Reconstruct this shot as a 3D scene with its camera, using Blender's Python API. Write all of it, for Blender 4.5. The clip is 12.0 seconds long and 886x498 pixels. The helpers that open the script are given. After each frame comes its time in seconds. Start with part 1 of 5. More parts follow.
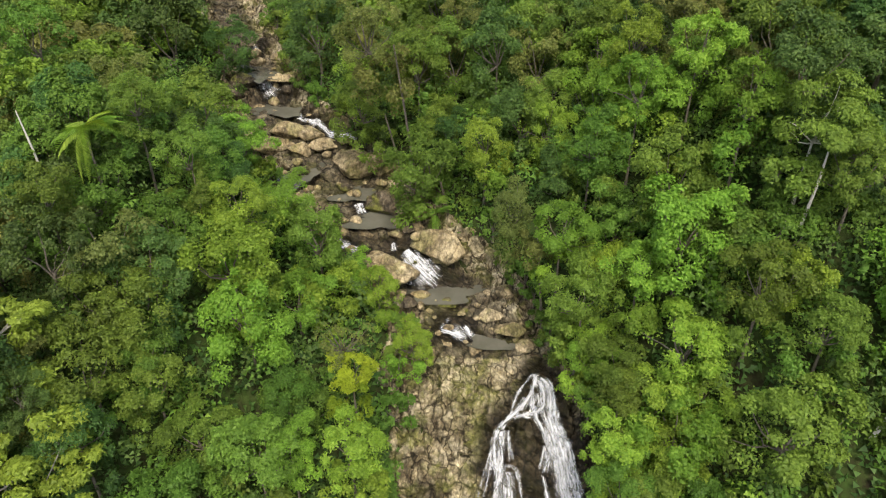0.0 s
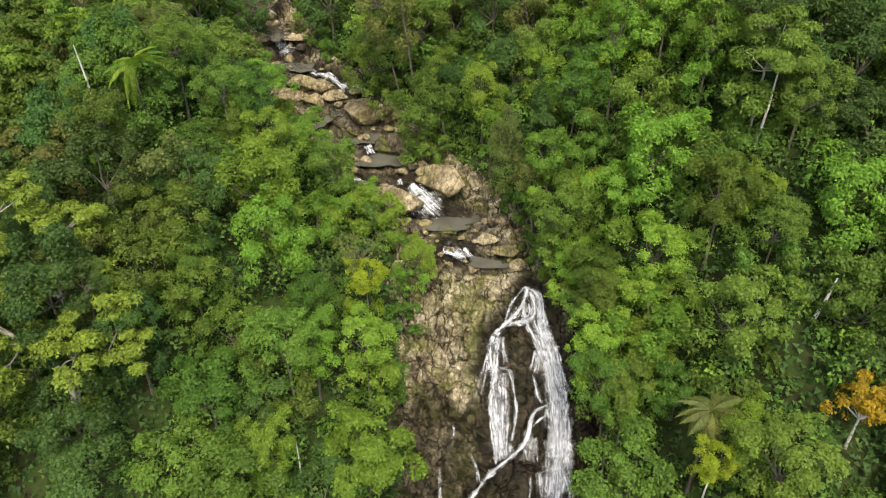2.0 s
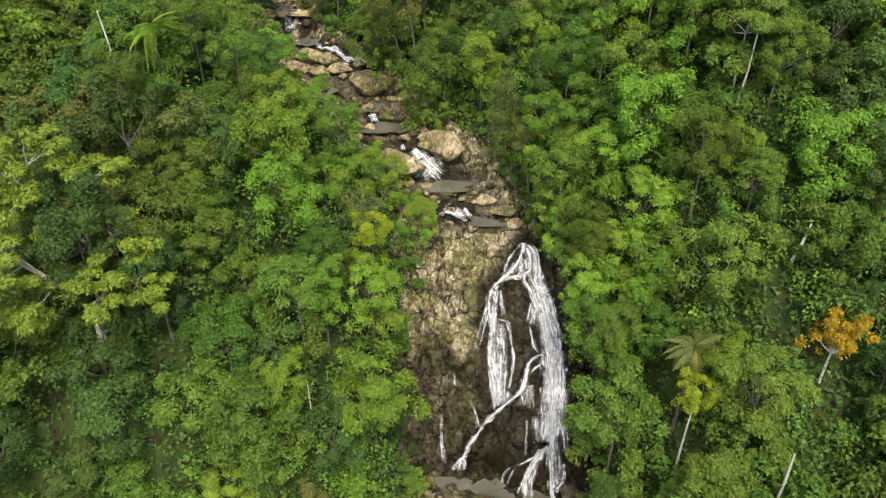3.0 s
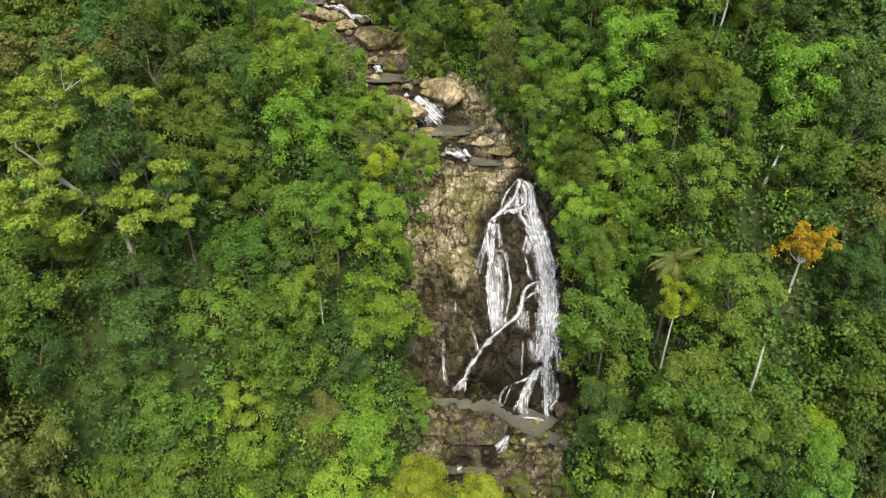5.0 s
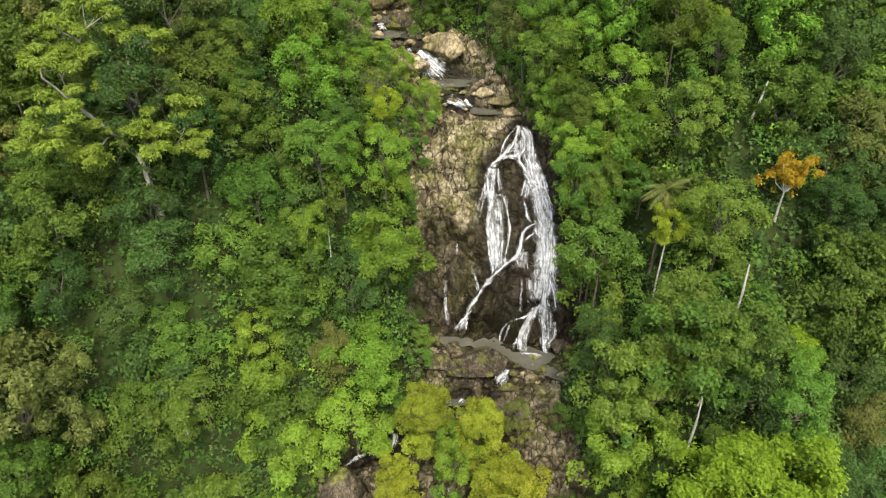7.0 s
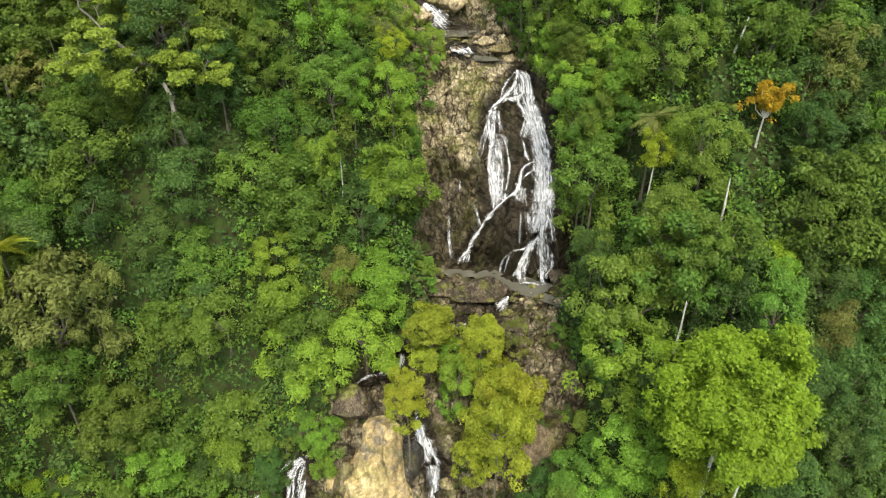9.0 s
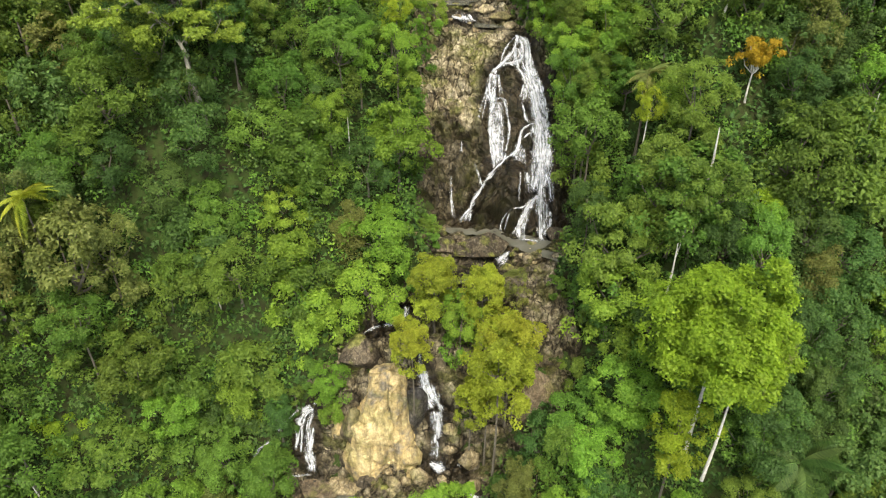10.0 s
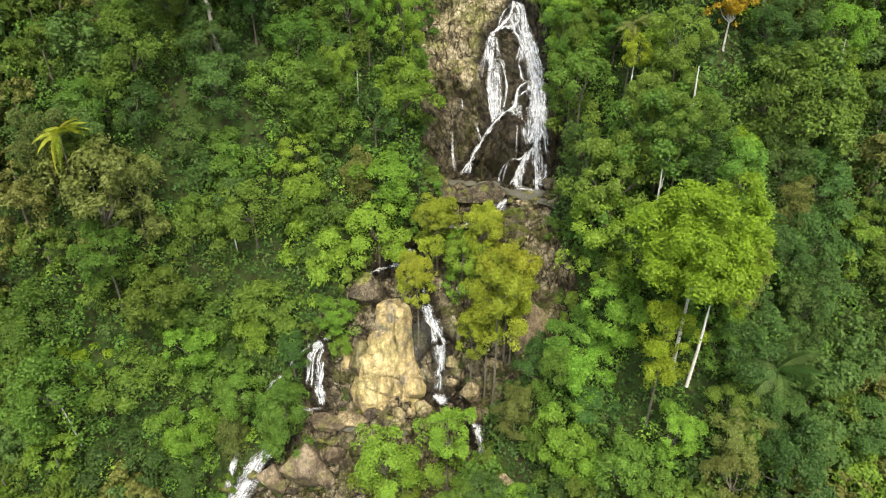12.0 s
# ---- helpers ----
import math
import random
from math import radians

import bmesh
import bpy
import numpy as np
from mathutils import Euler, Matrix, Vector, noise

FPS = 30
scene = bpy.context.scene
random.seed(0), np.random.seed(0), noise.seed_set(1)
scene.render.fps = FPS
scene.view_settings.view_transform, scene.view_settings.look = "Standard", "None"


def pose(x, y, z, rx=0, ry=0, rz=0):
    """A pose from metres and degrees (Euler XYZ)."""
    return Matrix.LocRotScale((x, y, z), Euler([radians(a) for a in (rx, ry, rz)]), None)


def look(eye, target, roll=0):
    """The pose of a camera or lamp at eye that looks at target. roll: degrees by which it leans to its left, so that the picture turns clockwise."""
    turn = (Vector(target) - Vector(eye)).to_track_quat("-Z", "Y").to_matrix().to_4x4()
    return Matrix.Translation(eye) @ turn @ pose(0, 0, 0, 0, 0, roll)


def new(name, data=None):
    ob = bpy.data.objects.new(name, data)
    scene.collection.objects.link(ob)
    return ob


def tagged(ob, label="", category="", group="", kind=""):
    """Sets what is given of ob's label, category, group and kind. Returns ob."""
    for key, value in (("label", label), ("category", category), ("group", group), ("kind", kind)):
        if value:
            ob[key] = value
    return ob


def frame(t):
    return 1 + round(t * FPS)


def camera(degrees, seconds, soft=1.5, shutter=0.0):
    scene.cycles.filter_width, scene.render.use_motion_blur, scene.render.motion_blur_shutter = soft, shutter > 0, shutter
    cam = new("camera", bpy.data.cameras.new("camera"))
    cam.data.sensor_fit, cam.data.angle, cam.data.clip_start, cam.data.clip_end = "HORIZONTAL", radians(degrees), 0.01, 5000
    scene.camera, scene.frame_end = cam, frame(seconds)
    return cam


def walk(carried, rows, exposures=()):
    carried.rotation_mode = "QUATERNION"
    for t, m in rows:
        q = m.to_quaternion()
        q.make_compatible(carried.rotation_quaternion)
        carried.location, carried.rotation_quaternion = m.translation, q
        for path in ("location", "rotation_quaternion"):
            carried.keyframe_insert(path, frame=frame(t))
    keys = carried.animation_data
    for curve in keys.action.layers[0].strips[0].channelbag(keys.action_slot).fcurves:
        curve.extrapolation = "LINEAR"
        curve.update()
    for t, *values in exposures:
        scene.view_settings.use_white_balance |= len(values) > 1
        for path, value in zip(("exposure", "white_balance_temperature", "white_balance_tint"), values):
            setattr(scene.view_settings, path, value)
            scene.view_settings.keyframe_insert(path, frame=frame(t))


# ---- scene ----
cam = camera(64.2, 12.0, soft=1.15)
METRES, EYE, TILT, LEAN, TURN = 50.0, 70.0, -34.0, 0.0, 0.0
ROWS = [
    (0.0, 0.0, 0.0, 0.0, 0.0, 0.0, -0.0),
    (0.5, -0.0005, -0.0286, -0.0253, -0.02, 0.01, 0.0),
    (1.0, -0.0017, -0.0614, -0.0521, -0.05, -0.09, 0.02),
    (1.5, -0.003, -0.0967, -0.083, -0.06, -0.16, 0.02),
    (2.0, -0.0051, -0.1333, -0.1159, -0.09, -0.27, 0.03),
    (2.5, -0.0069, -0.1682, -0.1499, -0.11, -0.43, 0.05),
    (3.0, -0.009, -0.2007, -0.1822, -0.17, -0.58, 0.08),
    (5.0, -0.018, -0.2923, -0.2935, -0.41, -0.95, 0.18),
    (5.5, -0.0205, -0.3071, -0.3189, -0.47, -0.99, 0.2),
    (6.0, -0.0217, -0.3207, -0.3459, -0.47, -0.97, 0.22),
    (6.5, -0.0243, -0.3346, -0.373, -0.52, -1.0, 0.22),
    (7.0, -0.0262, -0.3495, -0.4014, -0.55, -0.99, 0.23),
    (9.0, -0.0364, -0.4394, -0.5314, -0.59, -0.99, 0.22),
    (9.5, -0.0404, -0.4676, -0.5739, -0.62, -1.01, 0.25),
    (10.0, -0.0444, -0.4968, -0.6185, -0.66, -1.03, 0.27),
    (10.5, -0.0478, -0.525, -0.6633, -0.7, -1.07, 0.32),
    (11.0, -0.0508, -0.5508, -0.7084, -0.73, -1.01, 0.34),
    (11.5, -0.0533, -0.574, -0.7527, -0.76, -0.46, 0.37),
    (12.0, -0.0543, -0.5935, -0.7914, -0.76, 1.09, 0.39),
]
walk(cam, [(t, pose(0, 0, EYE, TILT, LEAN, TURN) @ pose(METRES * x, METRES * y, METRES * z, 90 + pitch, roll, yaw)) for t, x, y, z, yaw, pitch, roll in ROWS],
     exposures=[(0.0, 1.30, 6700, 9), (3.0, 1.36, 6700, 8), (5.5, 1.40, 6700, 7), (9.5, 1.52, 6700, 5), (12.0, 1.61, 6700, 5)])


def part(name, data, material, parent=None, label=""):
    """One mesh object with one material, under a thing where one is given."""
    if material is not None and not data.materials:
        data.materials.append(material)
    ob = new(name, data)
    if parent is not None:
        ob.parent = parent
    if label:
        ob["label"] = label
    return ob


def mesh_of(name, verts, faces, smooth=False):
    """A mesh from arrays of corners and equal-sided faces."""
    verts, faces = np.asarray(verts, np.float32).reshape(-1, 3), np.asarray(faces, np.int32)
    me = bpy.data.meshes.new(name)
    n, k = faces.shape
    me.vertices.add(len(verts))
    me.vertices.foreach_set("co", verts.ravel())
    me.loops.add(n * k)
    me.loops.foreach_set("vertex_index", faces.ravel())
    me.polygons.add(n)
    me.polygons.foreach_set("loop_start", np.arange(0, n * k, k, dtype=np.int32))
    me.polygons.foreach_set("use_smooth", np.full(n, smooth))
    me.update(calc_edges=True)
    return me


# ---- light ----
world = bpy.data.worlds.new("overcast")
scene.world = world
world.use_nodes = True
wn = world.node_tree.nodes
sky = wn.new("ShaderNodeTexSky")
sky.sky_type, sky.sun_disc = "NISHITA", False
sky.sun_elevation, sky.sun_rotation = radians(59), radians(174)
sky.air_density, sky.dust_density, sky.ozone_density = 1.0, 4.0, 0.6
world.node_tree.links.new(sky.outputs[0], wn["Background"].inputs[0])
wn["Background"].inputs[1].default_value = 0.15
sun = new("sun", bpy.data.lights.new("sun", "SUN"))
sun.data.energy, sun.data.angle, sun.data.color = 1.3, radians(14), (1.0, 0.96, 0.88)
# brightest part of the cloud, high above the valley's mouth
sun.matrix_world = look((6.0, -60.0, 160.0), (0, 0, 60))


# ---- materials ----
def nodes_of(name):
    mat = bpy.data.materials.new(name)
    mat.use_nodes = True
    nt = mat.node_tree
    return mat, nt, nt.nodes["Principled BSDF"], nt.nodes["Material Output"]


def ramp(nt, source, stops):
    r = nt.nodes.new("ShaderNodeValToRGB")
    while len(r.color_ramp.elements) < len(stops):
        r.color_ramp.elements.new(0.5)
    for e, (p, c) in zip(r.color_ramp.elements, stops):
        e.position, e.color = p, (*c, 1) if len(c) == 3 else c
    nt.links.new(source, r.inputs[0])
    return r.outputs[0]


def noise_of(nt, scale, detail=4.0, rough=0.6, coord=None):
    n = nt.nodes.new("ShaderNodeTexNoise")
    n.inputs["Scale"].default_value, n.inputs["Detail"].default_value, n.inputs["Roughness"].default_value = scale, detail, rough
    if coord is None:
        coord = nt.nodes.new("ShaderNodeNewGeometry").outputs["Position"]
    nt.links.new(coord, n.inputs["Vector"])
    return n.outputs["Fac"]


def blend(nt, fac, a, b, mode="MIX"):
    m = nt.nodes.new("ShaderNodeMix")
    m.data_type, m.blend_type = "RGBA", mode
    for sock, v in ((m.inputs[0], fac), (m.inputs[6], a), (m.inputs[7], b)):
        if isinstance(v, (int, float)):
            sock.default_value = v
        elif isinstance(v, tuple):
            sock.default_value = (*v, 1)
        else:
            nt.links.new(v, sock)
    return m.outputs[2]


def bump(nt, bsdf, height, strength, distance):
    b = nt.nodes.new("ShaderNodeBump")
    b.inputs["Strength"].default_value, b.inputs["Distance"].default_value = strength, distance
    nt.links.new(height, b.inputs["Height"])
    nt.links.new(b.outputs[0], bsdf.inputs["Normal"])


def leaf_material(name, dark, mid, light, through_leaf=0.48):
    """Foliage: each leaf, each tree and each patch of a crown has its own shade of the kind's green."""
    mat, nt, bsdf, out = nodes_of(name)
    dark, light = [tuple(0.65 * a + 0.35 * b for a, b in zip(c, mid)) for c in (dark, light)]
    geo = nt.nodes.new("ShaderNodeNewGeometry")
    info = nt.nodes.new("ShaderNodeObjectInfo")
    leaf = ramp(nt, geo.outputs["Random Per Island"], [(0.0, dark), (0.55, mid), (1.0, light)])
    patch = noise_of(nt, 0.55, 3.0)
    tone = nt.nodes.new("ShaderNodeMath")
    tone.operation = "MULTIPLY_ADD"
    second = nt.nodes.new("ShaderNodeMath")
    second.operation = "MULTIPLY_ADD"
    turned = nt.nodes.new("ShaderNodeMath")
    turned.operation = "FRACT"
    lift = nt.nodes.new("ShaderNodeMath")
    lift.operation = "MULTIPLY"
    lift.inputs[1].default_value = 7.31
    nt.links.new(info.outputs["Random"], lift.inputs[0])
    nt.links.new(lift.outputs[0], turned.inputs[0])
    second.inputs[1].default_value, second.inputs[2].default_value = 0.34, -0.17
    nt.links.new(turned.outputs[0], second.inputs[0])
    tone.inputs[1].default_value = 0.75
    nt.links.new(patch, tone.inputs[0])
    third = nt.nodes.new("ShaderNodeMath")
    third.operation = "ADD"
    third.inputs[1].default_value = 0.125
    nt.links.new(second.outputs[0], third.inputs[0])
    nt.links.new(third.outputs[0], tone.inputs[2])
    tone = tone.outputs[0]
    hue = nt.nodes.new("ShaderNodeHueSaturation")
    nt.links.new(leaf, hue.inputs["Color"])
    for sock, lo, hi, src in (("Hue", 0.475, 0.515, info.outputs["Random"]), ("Value", 0.70, 1.30, tone)):
        m = nt.nodes.new("ShaderNodeMapRange")
        m.inputs["From Min"].default_value, m.inputs["From Max"].default_value = (0.28, 0.72) if src is tone else (0.0, 1.0)
        m.inputs["To Min"].default_value, m.inputs["To Max"].default_value = lo, hi
        nt.links.new(src, m.inputs["Value"])
        nt.links.new(m.outputs[0], hue.inputs[sock])
    nt.links.new(hue.outputs[0], bsdf.inputs["Base Color"])
    bsdf.inputs["Roughness"].default_value = 0.5
    bsdf.inputs["Specular IOR Level"].default_value = 0.15
    tr = nt.nodes.new("ShaderNodeBsdfTranslucent")
    warm = blend(nt, 1.0, hue.outputs[0], (1.0, 1.0, 0.52), "MULTIPLY")
    nt.links.new(warm, tr.inputs["Color"])
    mix = nt.nodes.new("ShaderNodeMixShader")
    mix.inputs[0].default_value = through_leaf
    nt.links.new(bsdf.outputs[0], mix.inputs[1])
    nt.links.new(tr.outputs[0], mix.inputs[2])
    nt.links.new(mix.outputs[0], out.inputs["Surface"])
    return mat


LEAF = {
    "G": leaf_material("leaf_green", (0.060, 0.112, 0.018), (0.109, 0.190, 0.028), (0.165, 0.268, 0.046)),
    "L": leaf_material("leaf_light_green", (0.087, 0.158, 0.019), (0.160, 0.275, 0.032), (0.242, 0.370, 0.052)),
    "D": leaf_material("leaf_dark_green", (0.036, 0.073, 0.019), (0.066, 0.126, 0.028), (0.110, 0.182, 0.045)),
    "O": leaf_material("leaf_olive", (0.076, 0.097, 0.024), (0.142, 0.170, 0.040), (0.212, 0.240, 0.070)),
    "Y": leaf_material("leaf_yellow_green", (0.130, 0.168, 0.015), (0.238, 0.290, 0.027), (0.340, 0.385, 0.050)),
    "H": leaf_material("leaf_bright_green", (0.124, 0.180, 0.013), (0.222, 0.304, 0.021), (0.300, 0.380, 0.038)),
    "M": leaf_material("leaf_feathery_green", (0.086, 0.135, 0.019), (0.156, 0.236, 0.030), (0.235, 0.330, 0.050)),
    "A": leaf_material("leaf_amber", (0.180, 0.130, 0.010), (0.320, 0.245, 0.016), (0.430, 0.345, 0.030)),
}


def bark_material(name, dark, light):
    mat, nt, bsdf, out = nodes_of(name)
    n = noise_of(nt, 6.0, 6.0, 0.7)
    nt.links.new(ramp(nt, n, [(0.3, dark), (0.7, light)]), bsdf.inputs["Base Color"])
    bsdf.inputs["Roughness"].default_value = 0.85
    bump(nt, bsdf, n, 0.6, 0.05)
    return mat


bark = bark_material("bark", (0.05, 0.042, 0.028), (0.15, 0.13, 0.095))
limb_bark = bark_material("limb_bark", (0.13, 0.12, 0.09), (0.30, 0.28, 0.22))
pale_bark = bark_material("pale_bark", (0.28, 0.26, 0.21), (0.52, 0.50, 0.44))


def rock_material(name, dark, mid, light, wet=True, moss=0.5, cracks=0.8, speckle=0.78, relief=1.0):
    """Weathered rock: broad stains, split blocks with dark joints, pale lichen, moss in patches, a dark film where the water runs."""
    mat, nt, bsdf, out = nodes_of(name)
    pos = nt.nodes.new("ShaderNodeNewGeometry").outputs["Position"]
    big, fine, grit = noise_of(nt, 0.45, 8.0, 0.7), noise_of(nt, 2.4, 10.0, 0.75), noise_of(nt, 11.0, 5.0, 0.7)
    base = ramp(nt, big, [(0.36, dark), (0.48, mid), (0.60, light)])
    base = blend(nt, speckle, base, ramp(nt, fine, [(0.36, (0.28, 0.27, 0.25)), (0.48, (0.85, 0.84, 0.82)), (0.62, (1.6, 1.6, 1.6))]), "MULTIPLY")
    # pale lichen crusts
    crust = ramp(nt, noise_of(nt, 3.3, 6.0, 0.75), [(0.56, (0, 0, 0)), (0.66, (0.6 * speckle, 0.6 * speckle, 0.6 * speckle))])
    base = blend(nt, crust, base, blend(nt, 0.5, light, (0.62, 0.58, 0.46)))
    wob = nt.nodes.new("ShaderNodeTexNoise")
    wob.inputs["Scale"].default_value, wob.inputs["Detail"].default_value = 1.1, 6.0
    nt.links.new(pos, wob.inputs["Vector"])
    for scale, amount, wide, power in ((0.75, 1.1, 0.07, 1.0), (1.9, 0.9, 0.12, 0.55)):
        warp = nt.nodes.new("ShaderNodeVectorMath")
        warp.operation = "MULTIPLY_ADD"
        warp.inputs[1].default_value = (amount, amount, amount)
        nt.links.new(wob.outputs["Color"], warp.inputs[0])
        nt.links.new(pos, warp.inputs[2])
        squeeze = nt.nodes.new("ShaderNodeVectorMath")
        squeeze.operation = "MULTIPLY"
        squeeze.inputs[1].default_value = (1.25, 0.8, 0.55)
        nt.links.new(warp.outputs[0], squeeze.inputs[0])
        vor = nt.nodes.new("ShaderNodeTexVoronoi")
        vor.feature = "DISTANCE_TO_EDGE"
        vor.inputs["Scale"].default_value = scale
        nt.links.new(squeeze.outputs[0], vor.inputs["Vector"])
        joint = ramp(nt, vor.outputs["Distance"], [(0.0, (0.07, 0.06, 0.05)), (wide * 0.4, (0.4, 0.38, 0.35)), (wide, (1, 1, 1))])
        base = blend(nt, cracks * power, base, joint, "MULTIPLY")
    # weather streaks that run down the stone
    fall = nt.nodes.new("ShaderNodeVectorMath")
    fall.operation = "MULTIPLY"
    fall.inputs[1].default_value = (1.7, 1.0, 0.22)
    nt.links.new(pos, fall.inputs[0])
    base = blend(nt, 0.75, base, ramp(nt, noise_of(nt, 1.0, 6.0, 0.65, fall.outputs[0]), [(0.36, (0.34, 0.33, 0.33)), (0.5, (1, 1, 1)), (0.7, (1.25, 1.22, 1.15))]), "MULTIPLY")
    bsdf.inputs["Roughness"].default_value = 0.85
    bsdf.inputs["Specular IOR Level"].default_value = 0.22
    green = ramp(nt, noise_of(nt, 0.40, 7.0, 0.6), [(0.51, (0, 0, 0)), (0.58, (moss, moss, moss))])
    if wet:
        cover = nt.nodes.new("ShaderNodeAttribute")
        cover.attribute_name = "moss"
        tufts = ramp(nt, noise_of(nt, 1.5, 7.0, 0.7), [(0.40, (0, 0, 0)), (0.55, (1, 1, 1))])
        green = blend(nt, 1.0, green, blend(nt, 1.0, cover.outputs["Color"], tufts, "MULTIPLY"), "LIGHTEN")
    base = blend(nt, green, base, ramp(nt, fine, [(0.36, (0.035, 0.040, 0.008)), (0.5, (0.105, 0.112, 0.02)), (0.64, (0.23, 0.235, 0.05))]))
    if wet:
        at = nt.nodes.new("ShaderNodeAttribute")
        at.attribute_name = "wet"
        base = blend(nt, at.outputs["Fac"], base, blend(nt, 1.0, base, (0.105, 0.092, 0.075), "MULTIPLY"))
        r = nt.nodes.new("ShaderNodeMapRange")
        r.inputs["To Min"].default_value, r.inputs["To Max"].default_value = 0.85, 0.5
        nt.links.new(at.outputs["Fac"], r.inputs["Value"])
        nt.links.new(r.outputs[0], bsdf.inputs["Roughness"])
    nt.links.new(base, bsdf.inputs["Base Color"])
    bump(nt, bsdf, fine, relief, 0.2)
    return mat


rock = rock_material("stream_rock", (0.10, 0.076, 0.042), (0.25, 0.21, 0.125), (0.47, 0.415, 0.28), moss=0.6, cracks=1.0, speckle=0.5)
boulder_rock = rock_material("boulder_rock", (0.13, 0.10, 0.055), (0.25, 0.20, 0.11), (0.39, 0.325, 0.20), wet=False, moss=0.35, cracks=0.5)
tan_rock = rock_material("tan_rock", (0.16, 0.14, 0.105), (0.32, 0.243, 0.108), (0.475, 0.385, 0.195), wet=False, moss=0.3, cracks=0.22, speckle=0.42, relief=0.6)
wet_rock = rock_material("wet_rock", (0.022, 0.021, 0.02), (0.045, 0.042, 0.038), (0.085, 0.078, 0.068), wet=False, moss=0.2)
wet_rock.node_tree.nodes["Principled BSDF"].inputs["Roughness"].default_value = 0.35
slab_rock = rock_material("slab_rock", (0.07, 0.054, 0.033), (0.135, 0.102, 0.064), (0.225, 0.178, 0.118), wet=False, moss=0.45, cracks=0.35, speckle=0.55)
dark_rock = rock_material("dark_rock", (0.035, 0.028, 0.018), (0.07, 0.056, 0.035), (0.13, 0.105, 0.07), wet=False, moss=0.8, cracks=0.6)


def soil_material():
    mat, nt, bsdf, out = nodes_of("forest_soil")
    n = noise_of(nt, 0.8, 8.0, 0.7)
    nt.links.new(ramp(nt, n, [(0.35, (0.022, 0.018, 0.010)), (0.5, (0.03, 0.042, 0.012)), (0.65, (0.035, 0.062, 0.014))]), bsdf.inputs["Base Color"])
    bsdf.inputs["Roughness"].default_value = 1.0
    bsdf.inputs["Specular IOR Level"].default_value = 0.05
    bump(nt, bsdf, n, 0.8, 0.2)
    return mat


soil = soil_material()


def foam_material(name, thin=0.0):
    """Falling white water: long soft streaks and lumps, through which the rock shows between them and at the ragged sides."""
    mat, nt, bsdf, out = nodes_of(name)
    bsdf.inputs["Roughness"].default_value = 0.75
    bsdf.inputs["Specular IOR Level"].default_value = 0.15
    at = nt.nodes.new("ShaderNodeAttribute")
    at.attribute_name = "flow"
    sep = nt.nodes.new("ShaderNodeSeparateXYZ")
    nt.links.new(at.outputs["Vector"], sep.inputs[0])
    layers = []
    for across, down, detail in ((6.5, 0.35, 5.0), (2.6, 1.3, 6.0)):
        flow = nt.nodes.new("ShaderNodeCombineXYZ")
        for axis, scale in ((0, across), (1, down)):
            m = nt.nodes.new("ShaderNodeMath")
            m.operation = "MULTIPLY"
            m.inputs[1].default_value = scale
            nt.links.new(sep.outputs[axis], m.inputs[0])
            nt.links.new(m.outputs[0], flow.inputs[axis])
        layers.append(noise_of(nt, 1.0, detail, 0.65, flow.outputs[0]))
    gaps = nt.nodes.new("ShaderNodeMix")
    gaps.inputs[0].default_value = 0.45
    nt.links.new(layers[0], gaps.inputs[2])
    nt.links.new(layers[1], gaps.inputs[3])
    nt.links.new(ramp(nt, gaps.outputs[0], [(0.36, (0.30, 0.31, 0.32)), (0.62, (0.66, 0.67, 0.67))]), bsdf.inputs["Base Color"])
    edge = nt.nodes.new("ShaderNodeMath")
    edge.operation = "POWER"
    edge.inputs[1].default_value = 2.5
    nt.links.new(sep.outputs[2], edge.inputs[0])
    body = nt.nodes.new("ShaderNodeMath")
    body.operation = "MULTIPLY_ADD"
    body.inputs[1].default_value = -0.24
    nt.links.new(edge.outputs[0], body.inputs[0])
    nt.links.new(gaps.outputs[0], body.inputs[2])
    top = 0.94 - thin
    nt.links.new(ramp(nt, body.outputs[0], [(0.34 + 0.1 * thin, (0, 0, 0)), (0.47 + 0.1 * thin, (0.36 * top, 0.36 * top, 0.36 * top)), (0.64 + 0.05 * thin, (top, top, top))]), bsdf.inputs["Alpha"])
    return mat


veil, spray = foam_material("veil"), foam_material("spray", 0.16)


def pool_material():
    mat, nt, bsdf, out = nodes_of("pool_water")
    n = noise_of(nt, 0.4, 4.0)
    nt.links.new(ramp(nt, n, [(0.3, (0.062, 0.060, 0.043)), (0.7, (0.11, 0.108, 0.083))]), bsdf.inputs["Base Color"])
    bsdf.inputs["Roughness"].default_value = 0.12
    bump(nt, bsdf, noise_of(nt, 3.0, 4.0), 0.25, 0.05)
    return mat


pool_water = pool_material()

# ---- the valley ----
# the stream's long profile: distance, height, middle line, open width to each side, cross slope to each side
BED_Y = [110, 84, 75, 70, 68.6, 63.8, 62, 58.5, 53, 49.5, 47.9, 46.2, 43.2, 42, 39.2, 37.9, 36, 33.3, 31, 29, 27.3, 24.5, 21.8, 20.4, 18.2, 16.4, 13, 11.6, 10.4, 8.6, 7.6, 5.6, 4.6, 3.2, 0, -12, -40]
BED_Z = [54, 46.4, 43.8, 42.7, 41.5, 41.0, 39.4, 38.3, 37.5, 36.9, 36.2, 34.4, 34.0, 33.2, 32.9, 32.2, 29.9, 26.4, 23.1, 19.2, 15.5, 15.2, 15.0, 13.0, 12.1, 9.9, 9.5, 8.6, 5.6, 0.2, -1.8, -2.9, -5.0, -8.6, -11, -18, -34]
